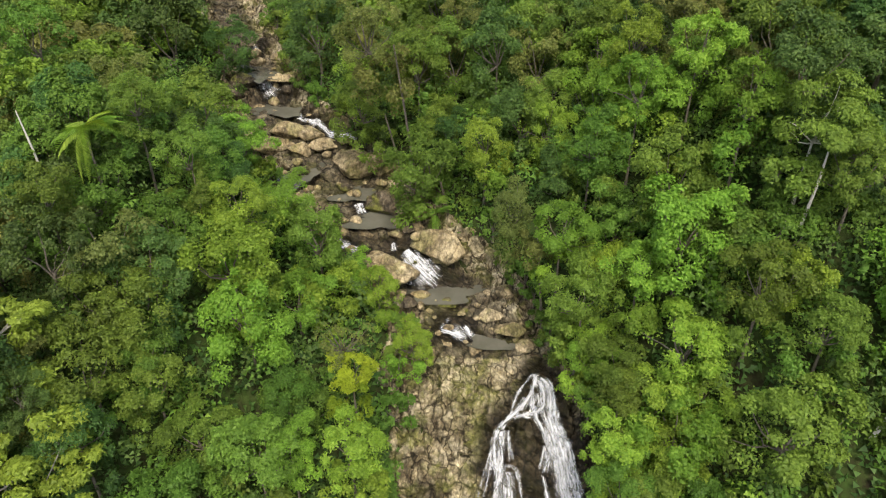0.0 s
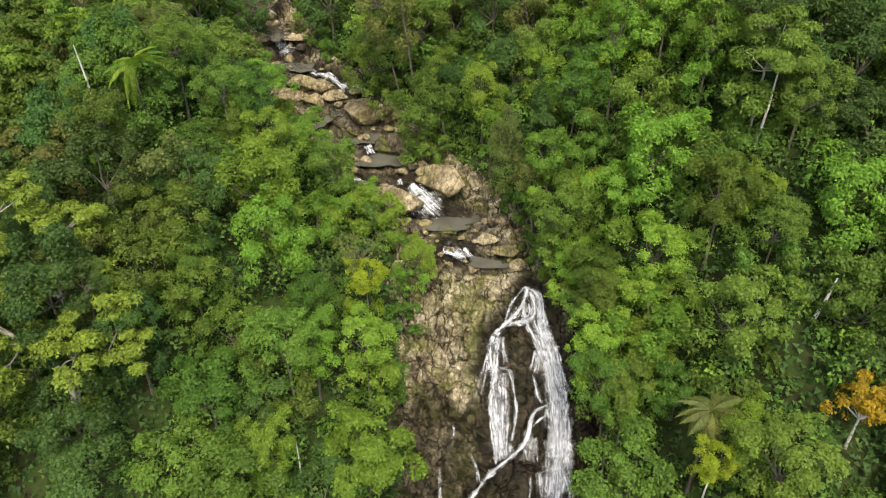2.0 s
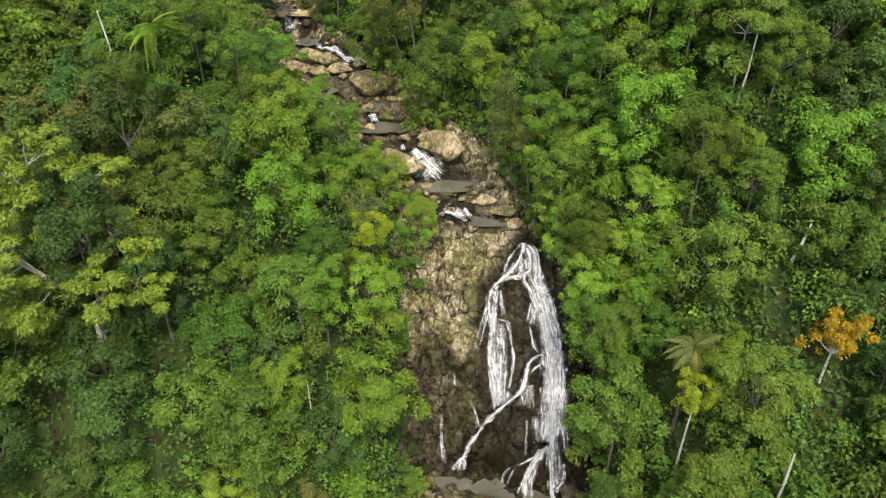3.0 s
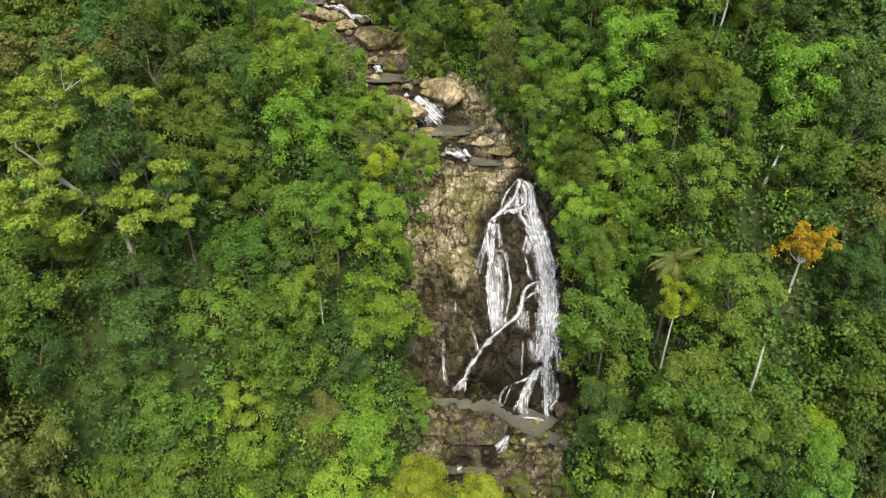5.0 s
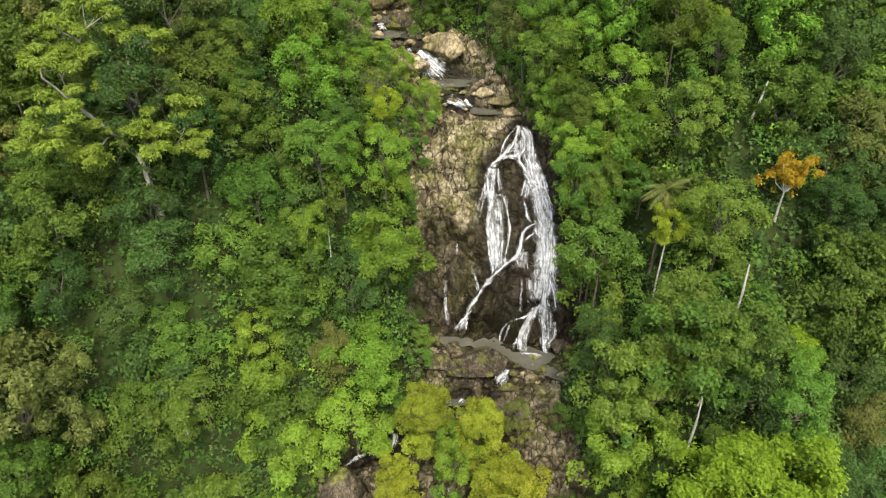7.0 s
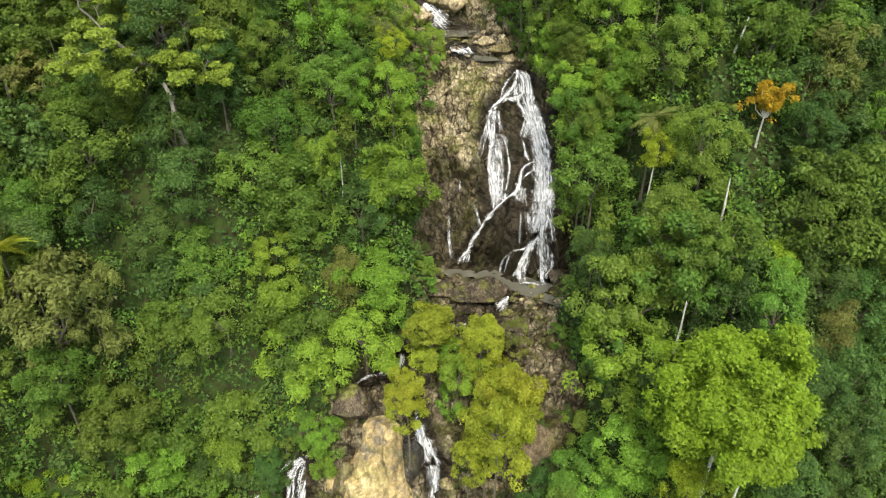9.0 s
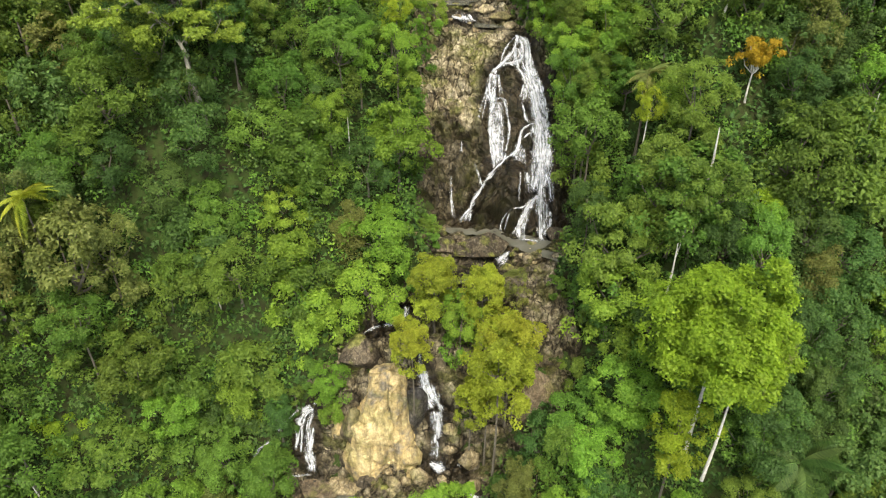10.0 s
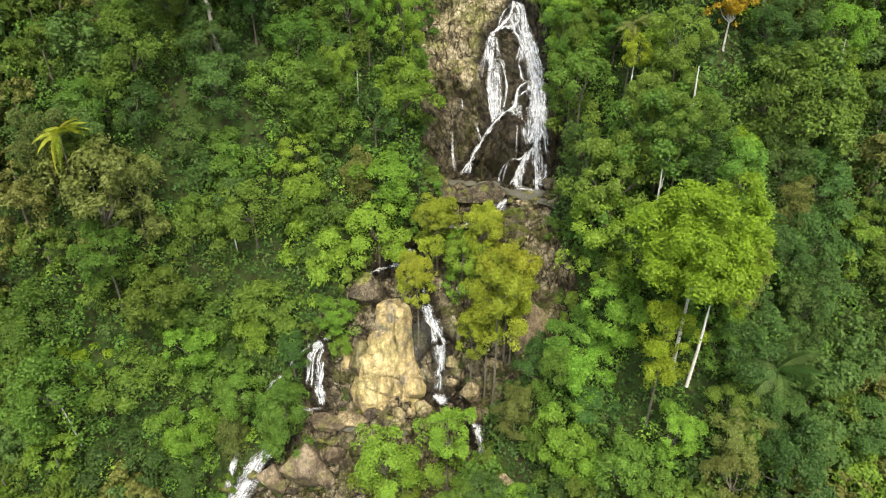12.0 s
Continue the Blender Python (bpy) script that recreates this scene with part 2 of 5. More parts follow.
BED_X = [-39, -25, -20.5, -18, -17.4, -14.2, -12, -8.5, -6, -4, -2.4, -0.4, 2.2, 3, 4.5, 5.2, 4.6, 4, 3.8, 3.6, 3.5, 3.5, 3, 2, 0, -3, -4, -4.5, -5, -6, -7, -9, -11, -13, -15, -20, -30]
BED_L = [3, 3, 3, 4, 5, 9, 8, 7, 7, 6, 6, 6, 6, 6, 8, 8, 7.5, 7.5, 7, 7, 6.5, 6, 5, 5, 7, 7, 9, 10, 11, 11, 11, 10, 10, 12, 10, 6, 4]
BED_R = [3, 3, 3, 3, 3, 4, 4, 4, 5, 6, 6, 6, 5, 4, 3, 3, 5, 6.5, 8, 8.5, 8.5, 8.5, 8, 7, 9, 12.5, 15.5, 15.5, 15.5, 15.5, 15.5, 10, 12, 14, 12, 6, 4]
BED_KL = [.2, .2, .2, .15, .12, .05, .06, .1, .1, .06, .1, .1, .1, .1, 0, -.05, 0, .05, .1, .1, .1, .1, .1, .1, .05, -.1, -.2, -.35, -.3, -.2, -.1, -.3, -.2, -.1, 0, .2, .2]
BED_KR = [.3, .3, .3, .3, .3, .3, .3, .2, .2, .2, .15, .15, .15, .15, .2, .2, .15, .15, .15, .15, .1, .05, .1, .25, .3, .3, .2, .1, .1, .1, 0, 0, 0, 0, .1, .2, .2]


def along(table, y):
    return np.interp(y, BED_Y[::-1], table[::-1])


def ease(a, b, v):
    t = np.clip((v - a) / (b - a), 0, 1)
    return t * t * (3 - 2 * t)


def bed_height(x, y):
    """Smooth height of the stream bed and its banks."""
    u = x - along(BED_X, y)
    left, right = along(BED_L, y), along(BED_R, y)
    # the foot of the high fall stands forward on one side
    foot = 1.7 * ease(0, 2.5, u) * (1 - ease(7, 10, u)) * np.exp(-((y - 26.5) / 3.5) ** 2)
    z = along(BED_Z, y + foot) + np.where(u < 0, -u * along(BED_KL, y), u * along(BED_KR, y))
    over = np.maximum(np.maximum(u - right, -u - left), 0)
    return z + 0.7 * over


# height of the forest's roof over a coarse plan of the valley
ROOF_X = [-40, -24, -8, 8, 24, 40]
ROOF_Y = [-12, 0, 12, 24, 36, 48, 66, 90]
ROOF = np.array([
    [-10, -11, -11, -3, 7, 2],
    [3.5, -5.8, -0.7, 3.5, 16, 9],
    [23, 6, 14, 17, 29.5, 24],
    [34.5, 35, 27.5, 24, 40.5, 38.5],
    [43, 47.5, 39, 39.5, 51.5, 50],
    [48.5, 52, 42.5, 47.5, 57.5, 57],
    [50, 50, 49, 53, 60, 63],
    [58, 56, 54, 60, 66, 70],
])


def roof_height(x, y):
    """Height of the forest's roof; past the plan the valley's sides rise and its mouth sinks."""
    x, y = np.asarray(x, float), np.asarray(y, float)
    rows = np.array([np.interp(x, ROOF_X, r) for r in ROOF])
    k = np.clip(np.searchsorted(ROOF_Y, y) - 1, 0, len(ROOF_Y) - 2)
    y0, y1 = np.take(ROOF_Y, k), np.take(ROOF_Y, k + 1)
    f = np.clip((y - y0) / (y1 - y0), 0, 1)
    a = np.take_along_axis(rows, np.expand_dims(k, 0), 0)[0]
    b = np.take_along_axis(rows, np.expand_dims(k + 1, 0), 0)[0]
    z = a + (b - a) * f
    z = z + 0.25 * np.clip(np.abs(x) - 40, 0, 200) + 0.22 * np.clip(y - 90, 0, 300)
    return z - 0.55 * np.clip(-12 - y, 0, 40) - 0.05 * np.clip(-52 - y, 0, 400)


def bank(x, y):
    """How far a place lies outside the open stream bed."""
    u = x - along(BED_X, y)
    return np.maximum(np.maximum(u - along(BED_R, y), -u - along(BED_L, y)), 0)


def ground_height(x, y):
    f = ease(0.3, 5.0, bank(x, y))
    return (bed_height(x, y) - 1.6 * (1 - f)) * (1 - f) + (roof_height(x, y) - 6.0) * f


def steps(stops):
    """Grid lines: (from, to, spacing) one after another."""
    return np.concatenate([np.arange(a, b, s) for a, b, s in stops] + [[stops[-1][1]]])


gx = steps([(-1500, -300, 120), (-300, -64, 16), (-64, 64, 1.25), (64, 300, 16), (300, 1500, 120)])
gy = steps([(-1500, -300, 120), (-300, -20, 16), (-20, 104, 1.25), (104, 300, 16), (300, 1500, 120)])
X, Y = np.meshgrid(gx, gy)
Z = ground_height(X, Y) + 0.5 * np.sin(X * 0.9 + np.sin(Y * 0.7)) * np.sin(Y * 0.8)


def grid_faces(rows, cols):
    i = np.arange(rows - 1)[:, None] * cols + np.arange(cols - 1)
    return np.stack([i, i + 1, i + cols + 1, i + cols], -1).reshape(-1, 4)


ground = part("ground", mesh_of("ground", np.stack([X, Y, Z], -1), grid_faces(*X.shape), True), soil)
tagged(ground, "dark leaf-littered forest floor of a steep valley", "ground", kind="structure")


def blocks(q, size, step, groove):
    """Relief of rock that has split into tilted angular blocks of about that size, with open joints."""
    w = q / size + 0.3 * noise.noise_vector(q * (1.1 / size))
    d, p = noise.voronoi(w)[:2]
    c = p[0]
    tilt = noise.noise_vector(c * 3.7)
    return step * (1.3 * noise.noise(c * 5.3) + 1.1 * tilt.dot(w - c)) - groove * max(0.0, 1 - (d[1] - d[0]) / 0.20)


def rough(p):
    """Height of the rock's relief at a place: ledges, blocks and cracks."""
    q = Vector((p[0], p[1] * 0.9, p[2] * 0.75))
    return 0.9 * noise.fractal(q * 0.25, 1.0, 2.0, 3) + blocks(q, 2.1, 0.85, 0.40) + blocks(q, 0.85, 0.38, 0.30) + 0.10 * noise.noise(q * 3.1) + 0.12


def bulge(x, z, y):
    """The rounded buttress that parts the foot of the high fall, and a nose of rock between its strands."""
    if not 24 < y < 38:
        return 0.0
    low = 1.7 * math.exp(-((x - 5.7 + 0.25 * (22 - z)) / 2.0) ** 4 - ((z - 19.2) / 2.7) ** 4)
    nose = 0.7 * math.exp(-((x - 6.1) / 0.8) ** 2 - ((z - 28.8) / 1.6) ** 2)
    return low + nose


OUT = Vector((0, -0.62, 0.78))


def calm(x, y):
    """Rock that the falls have worn smoother."""
    high = np.exp(-((x - 6.5) / 4.2) ** 4) * np.exp(-((y - 31.5) / 6.5) ** 4)
    low = np.exp(-((x + 2.6) / 1.6) ** 4 - ((y - 10.5) / 3) ** 4) + np.exp(-((x + 15) / 1.8) ** 4 - ((y - 10) / 2.5) ** 4)
    u = abs(x - float(along(BED_X, y))) / float(along(BED_L if x < along(BED_X, y) else BED_R, y))
    bed_run = float(1 - ease(0.35, 0.75, u)) if y > 39.5 or 17 < y < 25 else 0.0
    return float(1 - max(0.62 * min(high + low, 1.0), 0.55 * bed_run))


def bed_point(x, y, lift=0.0):
    z = float(bed_height(x, y))
    p = Vector((x, y, z))
    return p + OUT * (rough(p) * calm(x, y) + bulge(x, z, y) + lift)


# lines across the bed at even steps of its length
fine_y = np.arange(98, -40, -0.02)
run = np.concatenate([[0], np.cumsum(np.hypot(0.02, np.diff(along(BED_Z, fine_y))))])
bed_y = np.interp(np.arange(0, run[-1], 0.175), run, fine_y)
bed_u = np.arange(-17, 17.01, 0.19)
WATER_LINES = []


# ---- running water ----
def resample(points, step):
    p = np.array(points, float)
    z = bed_height(p[:, 0], p[:, 1])
    q = np.column_stack([p, z])
    d = np.concatenate([[0], np.cumsum(np.linalg.norm(np.diff(q, axis=0), axis=1))])
    s = np.linspace(0, d[-1], max(int(d[-1] / step), 3))
    x, y = np.interp(s, d, q[:, 0]), np.interp(s, d, q[:, 1])
    if len(points) > 2:
        k = np.array([0.25, 0.5, 0.25])
        for _ in range(3):
            x[1:-1], y[1:-1] = np.convolve(x, k, "valid"), np.convolve(y, k, "valid")
    return x, y


def ribbon(x, y, half, lift, cols=3):
    """A curved strip of water lying on the rock along a line; it keeps its own run: across (-1 to 1) and along, in metres."""
    pts = [bed_point(a, b, lift) for a, b in zip(x, y)]
    for _ in range(3):
        pts = [pts[0]] + [(a + 2 * b + c) / 4 for a, b, c in zip(pts, pts[1:], pts[2:])] + [pts[-1]]
    verts, flow, far = [], [], 0.0
    for i, p in enumerate(pts):
        t = (pts[min(i + 1, len(pts) - 1)] - pts[max(i - 1, 0)]).normalized()
        side = t.cross(OUT)
        side = side.normalized() if side.length > 0.05 else Vector((1, 0, 0))
        far += (p - pts[i - 1]).length if i else 0.0
        for c in np.linspace(-1, 1, cols):
            q = p + side * half[i] * c
            on = bed_point(q.x, q.y, lift)
            up = (on - q).dot(OUT)
            verts.append(q + OUT * (min(max(up, -0.15), 1.5) + 0.04 * (1 - c * c)))
            flow.append((c * half[i], far, c))
    total = far
    flow = [(a, b, max(abs(c), min(1.2, 1.15 - b / 0.3), min(1.3, 1.2 - (total - b) / (0.5 + 1.2 * half[-1])))) for a, b, c in flow]
    i = np.arange(len(pts) - 1)[:, None] * cols + np.arange(cols - 1)
    FLOWS[len(FLOWS)] = np.array(flow)
    return np.array(verts), np.stack([i, i + 1, i + cols + 1, i + cols], -1).reshape(-1, 4)


FLOWS = {}


def joined(name, pieces, smooth=True):
    verts, faces, base = [], [], 0
    for v, f in pieces:
        verts.append(v), faces.append(f + base)
        base += len(v)
    return mesh_of(name, np.concatenate(verts), np.concatenate(faces), smooth)


def white_water(thing, points, width, lift=0.0):
    """Foaming water down a line over the rock: a torn thin sheet and many bright threads that part and meet."""
    first, last = width if isinstance(width, tuple) else (0.75 * width, 1.25 * width)
    width = (first + last) / 2
    WATER_LINES.append((points, width))
    # over the broken foot of the fall the water leaps clear of the rock
    lift += 0.22 if 23 < points[-1][1] < 29.5 else 0.0
    rng = np.random.default_rng(len(WATER_LINES))
    x, y = resample(points, 0.22)
    n = len(x)
    swell = (first + (last - first) * np.linspace(0, 1, n) ** 0.8) / width * (1 + 0.25 * np.sin(np.linspace(0, n * 0.22 * 2.1, n) + rng.uniform(0, 6)) + 0.2 * np.sin(np.linspace(0, n * 0.22 * 5.3, n) + rng.uniform(0, 6)))
    dx, dy = np.gradient(x), np.gradient(y)
    dz = np.gradient(bed_height(x, y))
    flat = np.hypot(dx, dy) / np.maximum(np.sqrt(dx * dx + dy * dy + dz * dz), 1e-6)
    # across a steep fall the threads lie side by side in x; on flat runs at right angles to the run
    ax = np.where(flat > 0.85, -dy / np.maximum(np.hypot(dx, dy), 1e-6), 1.0)
    ay = np.where(flat > 0.85, dx / np.maximum(np.hypot(dx, dy), 1e-6), 0.0)
    for layer in range(2 if width > 0.11 else 1):
        FLOWS.clear()
        me = joined("water_sheet", [ribbon(x, y, (width * (1.15 - 0.5 * layer) + 0.03) * swell, 0.17 + lift + 0.06 * layer + 0.16 * float(flat.mean() > 0.8), 9)])
        at = me.attributes.new("flow", "FLOAT_VECTOR", "POINT")
        run_of = FLOWS[0] + np.array([7.3 * layer, 3.1 * layer + len(WATER_LINES), 0])
        at.data.foreach_set("vector", run_of.astype(np.float32).ravel())
        part("water_sheet", me, veil if width > 0.17 else spray, thing)
    pieces = []
    FLOWS.clear()
    for k in range(max(1, int(width * 7))):
        a, b = sorted(rng.uniform(0, n, 2).astype(int)) if rng.random() < 0.6 else (0, n)
        if b - a < 4:
            a, b = 0, n
        i = np.arange(a, b)
        off = rng.normal(0, 0.27) * width * swell[i] + 0.12 * width * np.cumsum(rng.normal(0, 0.4, b - a)) / np.sqrt(np.arange(1, b - a + 1))
        half = rng.uniform(0.03, 0.08) * (0.4 + rng.random(b - a)) * np.minimum(1, np.minimum(np.arange(b - a) + 1, np.arange(b - a)[::-1] + 1) / 3)
        pieces.append(ribbon(x[i] + off * ax[i], y[i] + off * ay[i], half, rng.uniform(0.15, 0.25) + lift))
    me = joined("water_thread", pieces)
    at = me.attributes.new("flow", "FLOAT_VECTOR", "POINT")
    at.data.foreach_set("vector", np.concatenate([FLOWS[k] + np.array([1.7 * k, 2.3 * k, 0]) for k in sorted(FLOWS)]).astype(np.float32).ravel())
    part("water_thread", me, veil if width > 0.17 else spray, thing)


def curtain(thing, points, width):
    """A thin veil of spray and trickles between the strands, through which the wet rock shows."""
    x, y = resample(points, 0.22)
    half = np.linspace(width[0], width[1], len(x))
    FLOWS.clear()
    me = joined("water_veil", [ribbon(x, y, half * 1.1, 0.34 if 23 < points[-1][1] < 29.5 else 0.18, 13)])
    at = me.attributes.new("flow", "FLOAT_VECTOR", "POINT")
    at.data.foreach_set("vector", (FLOWS[0] + np.array([points[0][0] * 3.7, points[0][1], 0])).astype(np.float32).ravel())
    part("water_veil", me, spray, thing)


def water_thing(name, label, category):
    return tagged(new(name), label, category, kind="structure")


fall = water_thing("high_waterfall", "tall white waterfall parting over a steep dark rock face", "waterfall")
white_water(fall, [(6.66, 38.46), (6.14, 37.91), (5.53, 37.54), (5.19, 37.00), (4.96, 36.51)], (0.13, 0.10))
white_water(fall, [(6.77, 38.45), (6.79, 37.72), (6.17, 37.08), (5.40, 36.60), (4.62, 36.24), (3.95, 35.72)], (0.23, 0.29))
white_water(fall, [(6.86, 38.21), (7.27, 37.49), (7.53, 36.75), (6.87, 36.36), (5.94, 36.44), (5.06, 36.32)], (0.16, 0.19))
white_water(fall, [(7.02, 38.12), (7.71, 37.62), (7.92, 37.07), (7.90, 36.36), (8.16, 35.66), (8.63, 34.59), (8.98, 33.33), (9.18, 32.16), (9.29, 30.71), (9.26, 29.33), (9.07, 28.02), (8.76, 27.10)], (0.26, 1.10))
white_water(fall, [(8.03, 37.47), (8.18, 36.69), (8.33, 35.98), (8.96, 35.06), (9.37, 34.00), (9.78, 32.78), (9.97, 31.40), (9.92, 29.98), (9.78, 28.61)], (0.16, 0.45))
white_water(fall, [(6.86, 38.21), (6.50, 37.21), (6.65, 36.48), (7.08, 35.99), (7.61, 35.35), (8.09, 34.63), (8.50, 33.55), (8.75, 32.53)], (0.16, 0.32))
white_water(fall, [(7.44, 37.76), (7.15, 36.96), (7.52, 36.22), (8.00, 35.49)], (0.13, 0.19))
white_water(fall, [(4.06, 35.89), (3.73, 35.27), (3.72, 34.59), (3.99, 33.93), (3.92, 33.25), (3.75, 32.62), (3.80, 32.00), (3.96, 31.04), (4.19, 30.22), (4.19, 29.63)], (0.19, 0.22))
white_water(fall, [(3.92, 32.47), (4.13, 31.66), (4.45, 30.70), (4.62, 29.67)], (0.19, 0.63))
white_water(fall, [(4.13, 31.97), (4.67, 30.93), (5.04, 30.26), (4.99, 29.72)], (0.10, 0.19))
white_water(fall, [(4.56, 35.89), (4.28, 35.12), (4.38, 34.26), (4.09, 33.43), (3.92, 32.78)], (0.16, 0.16))
white_water(fall, [(3.73, 35.55), (3.44, 34.77), (3.16, 34.07), (2.77, 33.40), (2.49, 32.53)], (0.10, 0.10))
white_water(fall, [(3.50, 34.94), (3.49, 34.09), (3.15, 33.40), (2.98, 32.75)], (0.10, 0.10))
white_water(fall, [(4.78, 35.87), (4.88, 35.25), (5.04, 34.61), (4.98, 34.27)], (0.16, 0.16))
white_water(fall, [(4.37, 34.11), (4.92, 34.31), (5.41, 34.06), (5.62, 33.46), (5.72, 32.78), (5.93, 32.08), (5.75, 31.40), (5.52, 30.57), (5.25, 29.80)], (0.10, 0.16))
white_water(fall, [(8.58, 32.07), (7.77, 31.93), (7.11, 31.74), (6.99, 31.27), (6.86, 30.55), (6.37, 30.07), (5.61, 29.77), (4.93, 29.68), (4.14, 29.62), (3.49, 29.38), (3.04, 29.15), (2.88, 28.86), (2.27, 28.60), (1.88, 28.39), (1.72, 27.98), (1.05, 27.68), (0.27, 27.32)], (0.13, 0.22), 0.25)
white_water(fall, [(7.05, 31.46), (6.75, 30.38), (5.99, 29.81)], (0.22, 0.28))
white_water(fall, [(8.46, 31.59), (7.64, 31.36), (6.93, 30.91)], (0.09, 0.13))
white_water(fall, [(8.15, 31.97), (8.24, 31.47)], (0.10, 0.10))
white_water(fall, [(1.72, 27.98), (1.61, 27.62), (1.50, 27.20)], (0.13, 0.19))
white_water(fall, [(1.61, 27.93), (1.11, 27.57), (0.88, 27.14)], (0.13, 0.16))
white_water(fall, [(6.47, 29.97), (6.67, 29.10)], (0.06, 0.13))
white_water(fall, [(7.02, 30.06), (7.26, 29.13)], (0.06, 0.13))
white_water(fall, [(7.40, 30.49), (7.58, 28.96)], (0.06, 0.09))
white_water(fall, [(5.98, 29.68), (6.02, 29.16)], (0.06, 0.09))
white_water(fall, [(7.55, 35.01), (7.21, 34.35), (6.98, 33.75)], (0.16, 0.10))
white_water(fall, [(7.98, 34.80), (7.53, 34.05), (7.25, 33.59)], (0.13, 0.10))
white_water(fall, [(7.20, 33.73), (7.52, 33.12), (7.67, 32.44), (8.15, 32.06)], (0.10, 0.16))
white_water(fall, [(9.56, 28.62), (9.93, 27.73), (10.10, 27.25), (10.23, 26.81)], (0.28, 0.16))
white_water(fall, [(9.89, 28.92), (10.31, 27.80), (10.39, 26.85)], (0.13, 0.09))
white_water(fall, [(8.70, 27.22), (8.17, 26.87), (7.59, 26.59), (7.12, 26.26), (6.65, 26.01), (6.81, 25.48), (6.89, 24.46)], (0.22, 0.32))
white_water(fall, [(7.34, 26.21), (7.43, 25.72), (7.27, 24.50)], (0.13, 0.16))
white_water(fall, [(6.65, 25.94), (6.10, 25.53), (5.95, 24.89)], (0.10, 0.13))
white_water(fall, [(8.38, 27.08), (7.37, 26.71), (6.02, 26.47), (5.20, 26.55), (4.79, 26.59), (5.04, 25.85)], (0.16, 0.13))
white_water(fall, [(5.70, 26.43), (5.46, 26.21), (5.20, 25.89)], (0.10, 0.10))
white_water(fall, [(8.76, 27.16), (9.06, 26.47), (9.16, 25.88), (9.20, 24.84), (9.19, 23.89)], (0.22, 0.29))
white_water(fall, [(9.22, 29.40), (9.12, 28.20), (8.95, 27.10), (9.05, 26.20)], (0.55, 0.40), 0.1)
white_water(fall, [(10.09, 26.49), (10.34, 26.07), (10.15, 25.75), (9.33, 25.08)], (0.16, 0.19))
white_water(fall, [(6.82, 28.54), (6.70, 27.53), (6.66, 26.73)], (0.09, 0.09))
white_water(fall, [(8.32, 28.18), (8.00, 27.88), (8.43, 27.55), (8.65, 27.21)], (0.13, 0.16))
white_water(fall, [(6.51, 24.54), (7.52, 24.35), (8.34, 24.37), (9.18, 23.81)], (0.10, 0.13))
curtain(fall, [(7.01, 37.97), (7.26, 36.97), (7.24, 36.01)], (0.73, 0.95))
curtain(fall, [(4.29, 35.96), (4.16, 34.60), (4.09, 33.26), (4.24, 31.97), (4.51, 30.69), (4.57, 29.55)], (0.44, 0.72))
curtain(fall, [(4.86, 34.04), (4.90, 32.54), (4.88, 31.22), (4.78, 29.70)], (0.39, 0.83))
curtain(fall, [(7.90, 35.96), (8.52, 34.76), (8.93, 33.34), (9.17, 31.99), (9.28, 30.36), (9.24, 28.65), (9.08, 27.15)], (0.84, 1.45))
curtain(fall, [(7.99, 35.15), (7.65, 34.32), (7.41, 33.47)], (0.22, 0.72))
curtain(fall, [(7.24, 30.51), (7.01, 29.86), (6.88, 28.95)], (0.49, 0.93))
curtain(fall, [(8.49, 27.12), (7.60, 26.46), (6.93, 25.83), (6.84, 24.53)], (0.28, 0.83))
curtain(fall, [(9.18, 27.42), (9.48, 26.65), (9.64, 25.98), (9.31, 24.39)], (0.44, 0.94))
curtain(fall, [(1.83, 28.10), (1.28, 27.65), (0.82, 27.06)], (0.22, 0.73))
curtain(fall, [(7.58, 28.76), (7.73, 27.93), (8.11, 27.19)], (0.44, 0.55))
fall = water_thing("trickle", "thin white trickle down the brown cliff", "waterfall")
curtain(fall, [(0.73, 31.46), (0.67, 30.63)], (0.10, 0.21))
curtain(fall, [(-0.40, 29.59), (-0.51, 28.62), (-0.14, 27.44)], (0.13, 0.29))
curtain(fall, [(2.01, 30.30), (2.66, 29.69), (2.83, 28.95)], (0.10, 0.21))
fall = water_thing("cascade", "small white cascade spilling from the plunge pool", "cascade")
white_water(fall, [(5.47, 22.65), (4.63, 21.53), (3.97, 21.23)], 0.53)
white_water(fall, [(1.32, 20.66), (0.47, 20.30)], 0.38)
fall = water_thing("cascade", "white cascade bending over dark rock", "cascade")
white_water(fall, [(-5.26, 17.99), (-5.14, 17.61), (-5.51, 17.21), (-6.56, 17.03), (-7.61, 16.93)], (0.32, 0.32))
white_water(fall, [(-6.87, 17.04), (-7.86, 16.86)], (0.21, 0.18))
white_water(fall, [(-7.61, 16.93), (-8.42, 16.88), (-9.35, 16.54), (-10.06, 15.86)], (0.14, 0.14))
fall = water_thing("lower_waterfall", "white waterfall beside the tall tan rock", "waterfall")
white_water(fall, [(-3.78, 13.78), (-3.71, 12.57), (-3.59, 11.66)], (0.14, 0.17))
white_water(fall, [(-3.59, 11.92), (-3.37, 11.28), (-3.02, 10.77), (-2.61, 10.35), (-2.26, 10.09)], (0.45, 1.05))
curtain(fall, [(-3.62, 12.00), (-3.30, 11.20), (-2.80, 10.50), (-2.25, 10.05)], (0.5, 1.2))
curtain(fall, [(-2.30, 10.15), (-2.00, 9.60), (-2.20, 8.90), (-2.40, 8.20)], (0.8, 0.4))
white_water(fall, [(-3.42, 11.90), (-2.72, 10.98), (-2.02, 10.40), (-1.49, 10.01)], (0.17, 0.31))
white_water(fall, [(-2.02, 10.11), (-1.85, 9.70), (-2.09, 9.27)], (0.48, 0.14))
